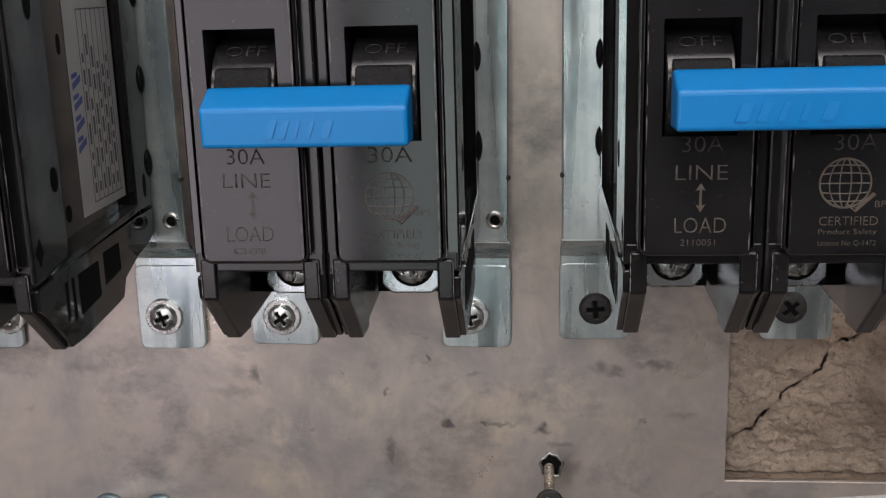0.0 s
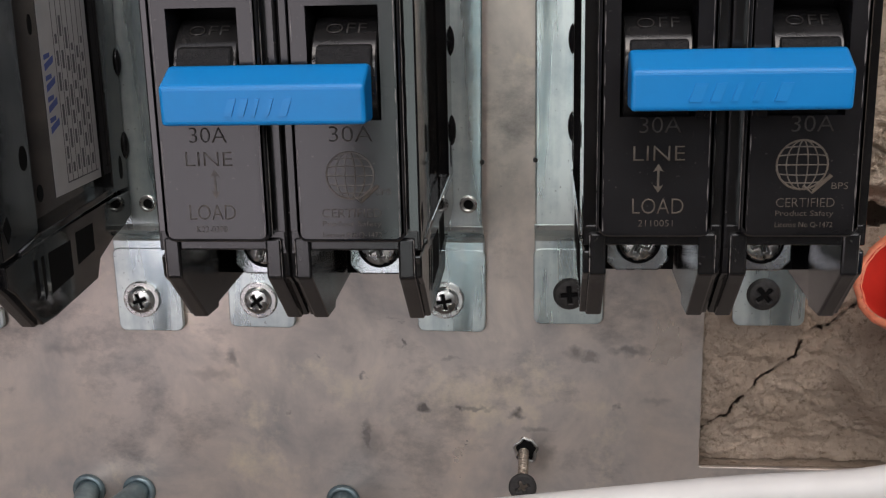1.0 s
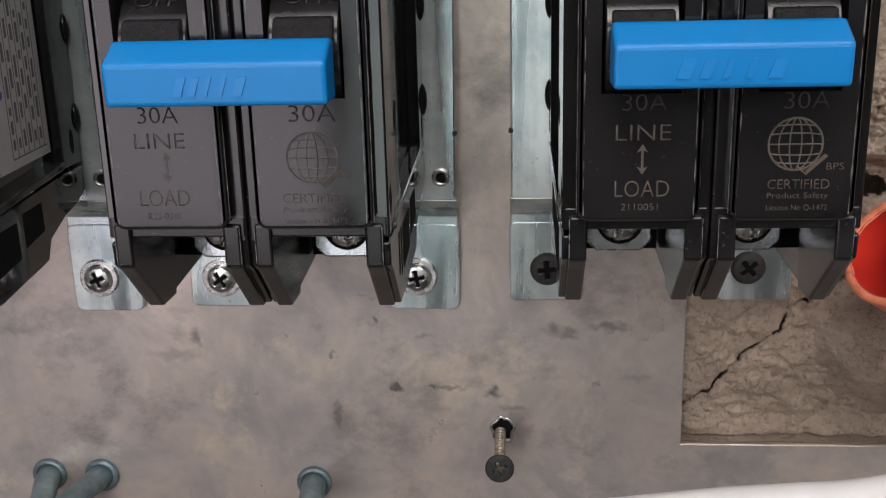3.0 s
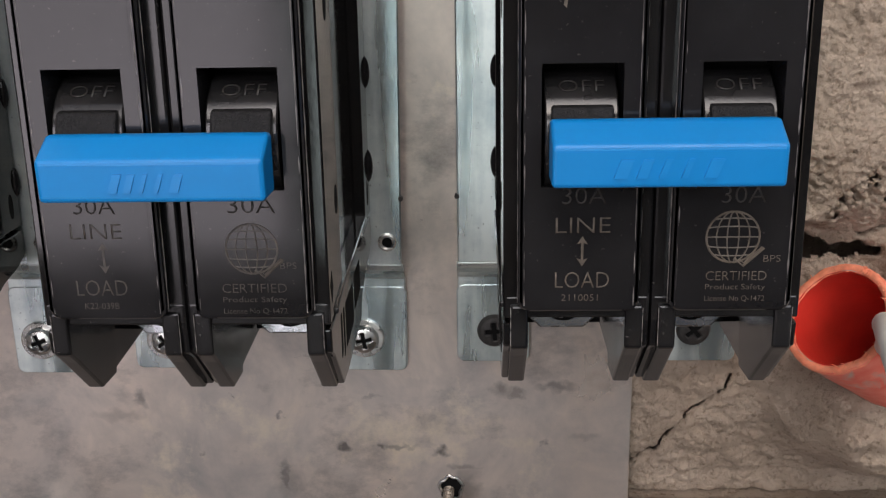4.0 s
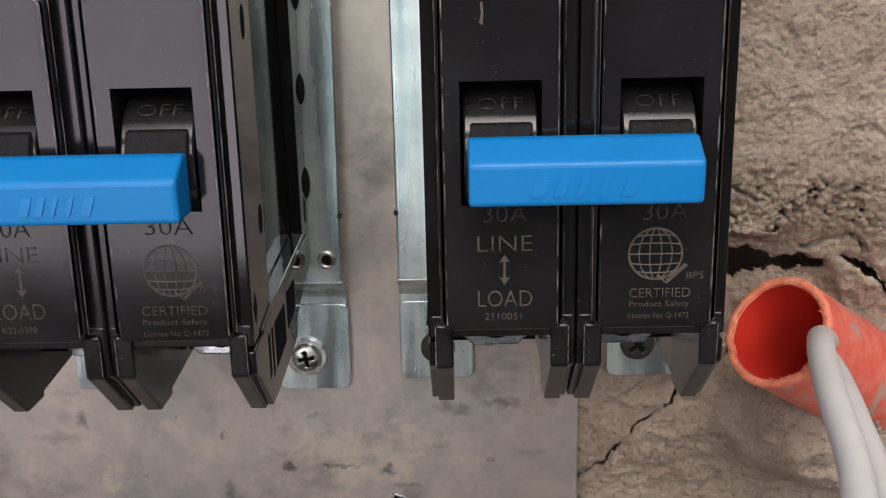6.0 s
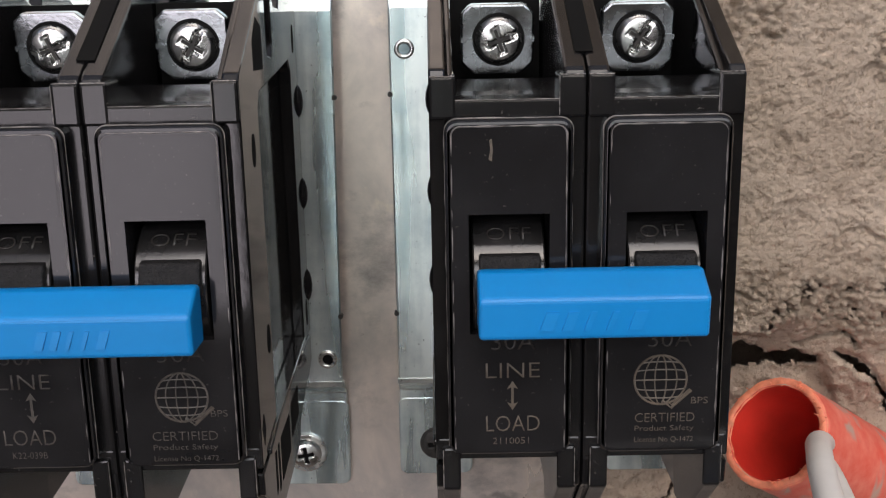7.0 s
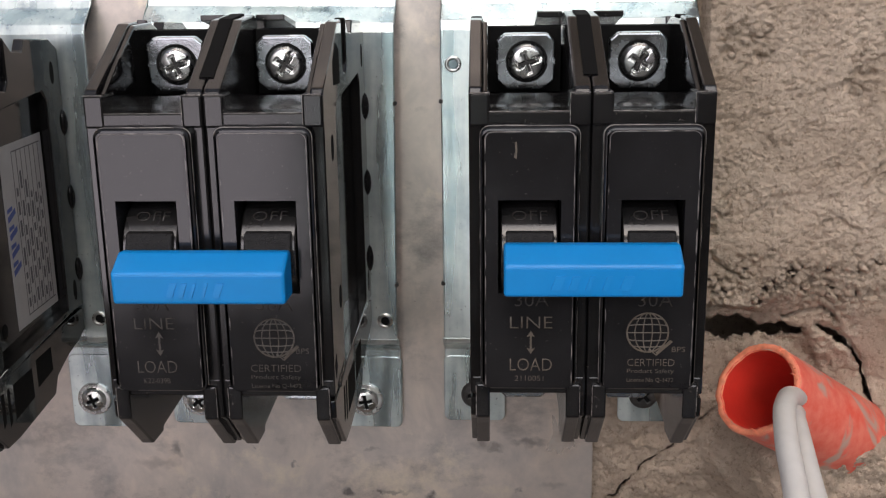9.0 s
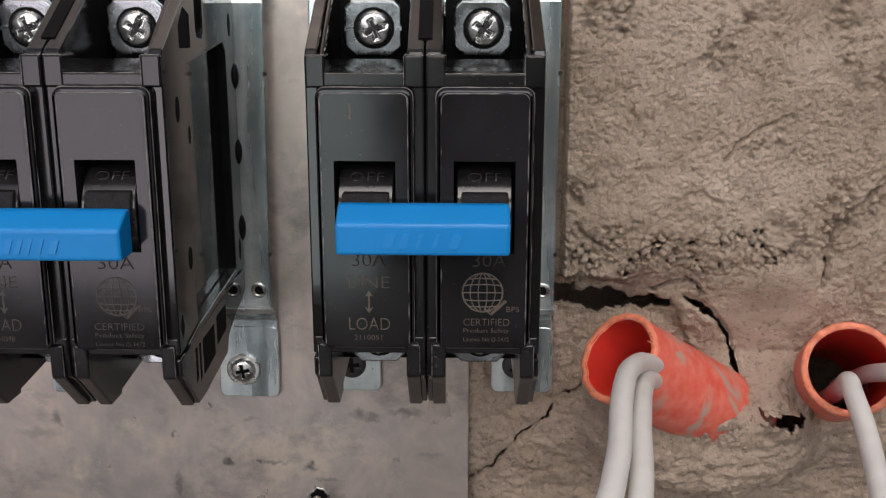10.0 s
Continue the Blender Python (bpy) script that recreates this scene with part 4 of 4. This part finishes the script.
        for nm, tx, x, z, w, h, ink in (("rating_word", "30A", a - 3.0, 73.9, 7.2, 2.8, PRINT_FAINT), ("line_word", "LINE", a - 4.0, 69.8, 9.0, 2.6, shade),
                                        ("load_word", "LOAD", a - 4.0, 60.2, 9.0, 2.8, shade), ("number_word", number, a - 2.9, 57.9, 6.1, 1.15, shade),
                                        ("rating_word", "30A", b - 2.4, 73.9, 7.2, 2.8, PRINT_FAINT), ("mark_word", "BPS", b + 5.0, 64.6, 2.8, 1.15, shade),
                                        ("certified_word", "CERTIFIED", b - 4.3, 61.4, 10.0, 1.6, shade), ("safety_word", "Product Safety", b - 4.3, 59.5, 9.9, 1.25, shade),
                                        ("licence_word", "License No Q-1472", b - 4.3, 57.6, 9.9, 1.1, shade)):
            if longer and nm != "mark_word":
                x, w, z = x - 0.8, w * (1.1 if x > 0 else 0.97), z - (0.8 if x > 0 and z < 62 else 0)
            if nm == "rating_word" and not longer:
                z += 0.8
            o = lettering(nm, tx, x, -84.1, z - sag(z), w, h, ink, top, depth=0.03)
            o.data.transform(root)
        bm = bmesh.new()
        prism_y(bm, [(a + 0.25, 65), (a + 0.65, 65), (a + 0.65, 68.2), (a + 0.25, 68.2)], -84.13, -84.0)
        for zt, s in ((64.0, 1), (69.2, -1)):
            prism_y(bm, [(a + 0.45, zt), (a + 1.35, zt + 1.4 * s), (a + 0.45, zt + 1.05 * s), (a - 0.45, zt + 1.4 * s)], -84.13, -84.0)
        p("arrow_mark", bm, shade, top)
        g = globe(b - 0.2 + 0.5 * longer, 68.9 - 1.4 * longer, -84.07, shade, top)
        g.data.transform(root)
    if number[0] == "2":
        bm = bmesh.new()
        prism_y(bm, [(-15.9, 106.6), (-15.4, 106.2), (-15.2, 108), (-15.35, 109.8), (-15.75, 109.6), (-15.6, 108)], -84.12, -84.02)
        p("scuff", bm, PRINT, top)
    if sticker:
        x = 22.65
        bm = bmesh.new()
        box(bm, x, x + 0.12, -48.5, -22.4, 60, 107)
        st = p("sticker", bm, PAPER, top, "white printed paper sticker with worn text")
        for k in range(7):
            yy = -41.6 + k * 2.75
            bm = bmesh.new()
            box(bm, x + 0.1, x + 0.17, yy, yy + 0.25, 62, 105)
            p("ruled_line", bm, INK, st)
        for k in range(2):
            bm = bmesh.new()
            box(bm, x + 0.1, x + 0.17, -41.6, -23.8, (62, 104.7)[k], (62, 104.7)[k] + 0.3)
            p("ruled_line", bm, INK, st)
        rnd = random.Random(4)
        for k in range(6):
            z = 64.0
            while z < 95:
                ln = rnd.uniform(1.5, 5)
                bm = bmesh.new()
                yy = -40.6 + k * 2.75
                box(bm, x + 0.1, x + 0.165, yy, yy + 1.0, z, z + ln)
                p("text_bar", bm, INK, st)
                z += ln + rnd.uniform(0.8, 3.5)
        for k in range(4):
            bm = bmesh.new()
            z = 74 + 4.6 * k
            prism_x(bm, [(-47.4, z), (-47.4, z + 1.5), (-42.8, z + 3.2), (-42.8, z + 1.7)], x + 0.1, x + 0.17)
            prism_x(bm, [(-47.4, z + 2.4), (-47.4, z + 3.5), (-44.4, z + 3.9), (-44.4, z + 2.9)], x + 0.1, x + 0.17)
            p("mark_bar", bm, INKBLUE, st)
    return top


AX, BX, CX = -32.0, 48.4, -114.2
bracket(-117.2, 9.4)
bracket(-34.6, 10.3, stamped=True).rotation_euler.y = radians(0.8)
bracket(48.1, 12.3)
breaker(CX, "K22-039B", BLACK, "black two-pole circuit breaker with a white side sticker", sticker=True, shade=PRINT_DIM, low=3.8)
breaker(AX, "K22-039B", BLACK, "glossy black two-pole 30A circuit breaker with a blue tie bar", shade=PRINT_DIM, drop=2.3, longer=1.1, mark=(-6.8, 12), sway=0.6)
breaker(BX, "2110051", BLACK, "black two-pole 30A circuit breaker with tan print, blue tie bar", shade=PRINT, drop=0.7, mark=(-8.6, 17))

for x, z, turn in ((-93.3, 18.6, 20), (-60.8, 18.6, 35), (-10.3, 18.9, 10), (-137.5, 18.8, 60)):
    screw(x, -2.3, z, 5.1, NICKEL, turn, "silver cross-head pan screw holding a bracket tab")
for x, z, turn in ((22.6, 20.7, 5), (72.3, 20.9, 40)):
    screw(x, -2.3, z, 4.3, BLACKSTEEL, turn, "black cross-head drywall screw holding a bracket tab", flange=False, rise=1.6, depth=1.4)

# ---- loose screw in the punched hole below ----
nail = thing("drywall_screw", (10.6, 0, -30), "black drywall screw hanging out of a torn hole", "screw")
# near-black disc painting the shade in the torn hole
bm = bmesh.new()
prism_y(bm, circle(0.4, 5.0, 2.8, 20, 3.4), -0.06, 0.6)
part("torn_hole_shade", bm, GAP_SHADE, nail)
bm = bmesh.new()
ring = [(0.4 + 2.9 * math.cos(a) * (1 + 0.12 * math.sin(5 * a)), -0.4, 5.0 + 3.5 * math.sin(a) * (1 + 0.1 * math.cos(7 * a))) for a in [2 * math.pi * k / 30 for k in range(30)]]
tube(bm, ring, 0.45, 6, closed=True)
part("torn_rim", bm, NICKEL, nail, smooth=True)
bm = bmesh.new()
n_turn = 60
pts = [(-0.2, 2 - 16 * k / n_turn, 5.0 - 4.2 * k / n_turn) for k in range(n_turn + 1)]
tube(bm, pts, [1.45 if k % 4 < 2 else 1.15 for k in range(n_turn + 1)], 12)
part("shank", bm, RUST, nail)
bm = bmesh.new()
dished(bm, 0, 0, 0, 3.7, head_height(0.5, 25, 1.5))
bm.transform(Matrix.Translation((-0.2 * MM, -14.2 * MM, 0.8 * MM)) @ Matrix.Rotation(radians(-6), 4, "X"))
part("head", bm, BLACKSTEEL, nail, smooth=True)

# ---- conduits and cables ----
def conduit(rim, base, seed):
    d = (base - rim).normalized()
    top = thing("conduit", (0, 0, 0), "orange plastic conduit stub with a frayed sawn end and cement smears", "conduit", "conduits in the wall")
    side = d.orthogonal().normalized()
    up = d.cross(side)
    R, r = 12.9, 11.2
    bm = bmesh.new()
    n, m = 72, 30
    rows = []
    length = (base - rim).length + 4
    for rad in (R, r):
        for j in range(m + 1):
            row = []
            for i in range(n):
                a = 2 * math.pi * i / n
                ragged = 0.9 * noise.noise(Vector((4 * math.cos(a), 4 * math.sin(a), seed))) if j == 0 else 0
                s = length * j / m + ragged
                k = rad * (1 + 0.008 * noise.noise(Vector((math.cos(a), math.sin(a), s / 12 + seed))))
                q = rim + d * s + k * (math.cos(a) * side + math.sin(a) * up)
                row.append(bm.verts.new(q * MM))
            rows.append(row)
    for j in range(m):
        for i in range(n):
            k = (i + 1) % n
            bm.faces.new((rows[j][i], rows[j][k], rows[j + 1][k], rows[j + 1][i]))
    lining = bmesh.new()
    bore = [[lining.verts.new(v.co) for v in row] for row in rows[m + 1:]]
    for j in range(m):
        for i in range(n):
            k = (i + 1) % n
            lining.faces.new((bore[j][k], bore[j][i], bore[j + 1][i], bore[j + 1][k]))
    for i in range(n):
        k = (i + 1) % n
        bm.faces.new((rows[0][i], rows[0][k], rows[m + 1][k], rows[m + 1][i]))
    pipe = part("pipe", bm, ORANGE, top, smooth=True)
    part("bore", lining, BORE, pipe, "clean deep red inner wall", True)
    rnd = random.Random(seed)
    bm = bmesh.new()
    face = []
    for rad, ahead in ((R + 0.15, 0.5), (R - 0.2, -0.25), (r + 0.2, -0.2), (r - 0.15, 0.6)):
        ring = []
        for i in range(n):
            a = 2 * math.pi * i / n
            ragged = 0.9 * noise.noise(Vector((4 * math.cos(a), 4 * math.sin(a), seed)))
            k = rad + 0.18 * noise.noise(Vector((14 * math.cos(a), 14 * math.sin(a), seed + rad)))
            ring.append(bm.verts.new((rim + d * (ragged + ahead) + k * (math.cos(a) * side + math.sin(a) * up)) * MM))
        face.append(ring)
    for a, b in zip(face, face[1:]):
        for i in range(n):
            k = (i + 1) % n
            bm.faces.new((a[i], a[k], b[k], b[i]))
    part("cut_edge", bm, FRAY, top, smooth=True)
    bm = bmesh.new()
    for i in range(80):
        a = rnd.gauss(2.2, 1.4)
        q = rim + rnd.uniform(r, R) * (math.cos(a) * side + math.sin(a) * up)
        e = q - d * rnd.uniform(0.2, 1.5) + Vector((rnd.uniform(-1, 1), rnd.uniform(-1, 1), rnd.uniform(-1, 1))) * 0.9
        tube(bm, [q, (q + e) / 2 + Vector((0.2, 0, 0.1)), e], [0.16, 0.13, 0.06], 4)
    part("frayed_edge", bm, FRAY, top)
    return top


conduit(RIM1, BASE1, 3)
conduit(RIM2, BASE2, 8)


def cable(keys, r):
    bm = bmesh.new()
    tube(bm, smooth_path(keys, 16), r, 18)
    ob = part("cable", bm, WHITECABLE, None, smooth=True)
    return tagged(ob, "white sheathed cable bent down out of a conduit", "cable", "cables in the conduits")


cable([(128, -8, 11), (118, -20, 24), (108.8, -32, 32.4), (103, -44, 38), (98.8, -56, 41.6), (95.4, -67, 43.4), (92.2, -82, 42.6), (88.2, -106, 39.6), (81, -126, 36),
       (64, -132, 32.4), (38, -132, 29.6), (-14, -132, 22.2), (-60, -126, 9), (-110, -110, -30), (-130, -95, -110)], 2.6)
cable([(127, -5, 7), (118, -16, 18), (110.5, -28, 26), (105.6, -40, 31.6), (102.4, -52, 35.4), (99.4, -66, 37.6), (96.2, -85, 37.6), (92.6, -110, 34.6), (86, -131, 29), (66, -136, 25.4),
       (40, -136, 22.6), (-12, -136, 15), (-60, -130, 1), (-110, -112, -40), (-128, -98, -110)], 2.55)
cable([(174, 26, -2), (168, 2, 10), (162, -24, 23.5), (158.5, -38, 31), (156.5, -48, 31), (155, -62, 27.5), (151, -84, 22.5), (146, -106, 17), (142, -122, 2), (140, -130, -110)], 2.6)
cable([(179, 26, 4), (175, 2, 16), (171, -24, 28), (171, -42, 34), (170, -62, 33), (166, -92, 26), (162, -116, 14), (160, -128, -12), (160, -130, -110)], 2.55)

bm = bmesh.new()
tube(bm, smooth_path([(152, -118, 26), (112, -128, 22), (72, -139, 20.5), (44, -140, 18), (-12, -140, 10), (-60, -134, -5), (-110, -116, -48), (-126, -100, -110)], 14), 2.3, 16)
tagged(part("blue_wire", bm, BLUEWIRE, None, smooth=True), "thin blue insulated wire running beside the white cables", "wire")

# ---- zinc bolts below the breakers ----


def bolt(x, z, lean, fall):
    top = thing("zinc_bolt", (x, 0, z), "dull blue-grey zinc bolt with a domed head on the panel", "bolt", "zinc bolts")
    bm = bmesh.new()
    tube(bm, smooth_path([(0, 0.8, 0), (lean * 0.15, -5, -0.2), (lean * 0.6, -14, -fall * 0.5), (lean, -23, -fall)], 6), 3.3, 20)
    part("shank", bm, TARNISHED, top, smooth=True)
    bm = bmesh.new()
    ring = [(3.9 * math.cos(a), -0.5, 3.9 * math.sin(a)) for a in [2 * math.pi * k / 24 for k in range(24)]]
    tube(bm, ring, 1.0, 8, closed=True)
    part("collar", bm, TARNISHED, top, smooth=True)
    bm = bmesh.new()
    prism_y(bm, circle(lean, -fall, 5.2, 28), -24.5, -22)
    part("washer", bevelled(bm, 0.5), TARNISHED, top)
    bm = bmesh.new()
    dished(bm, lean, -fall, -24.2, 4.0, head_height(2.2, 15, 1.0))
    part("head", bm, TARNISHED, top, smooth=True)


bolt(-115.5, -40.0, 6, 2.5)
bolt(-100.5, -40.0, -8, 2.5)
bolt(-40.8, -41.5, 2, 1.5)
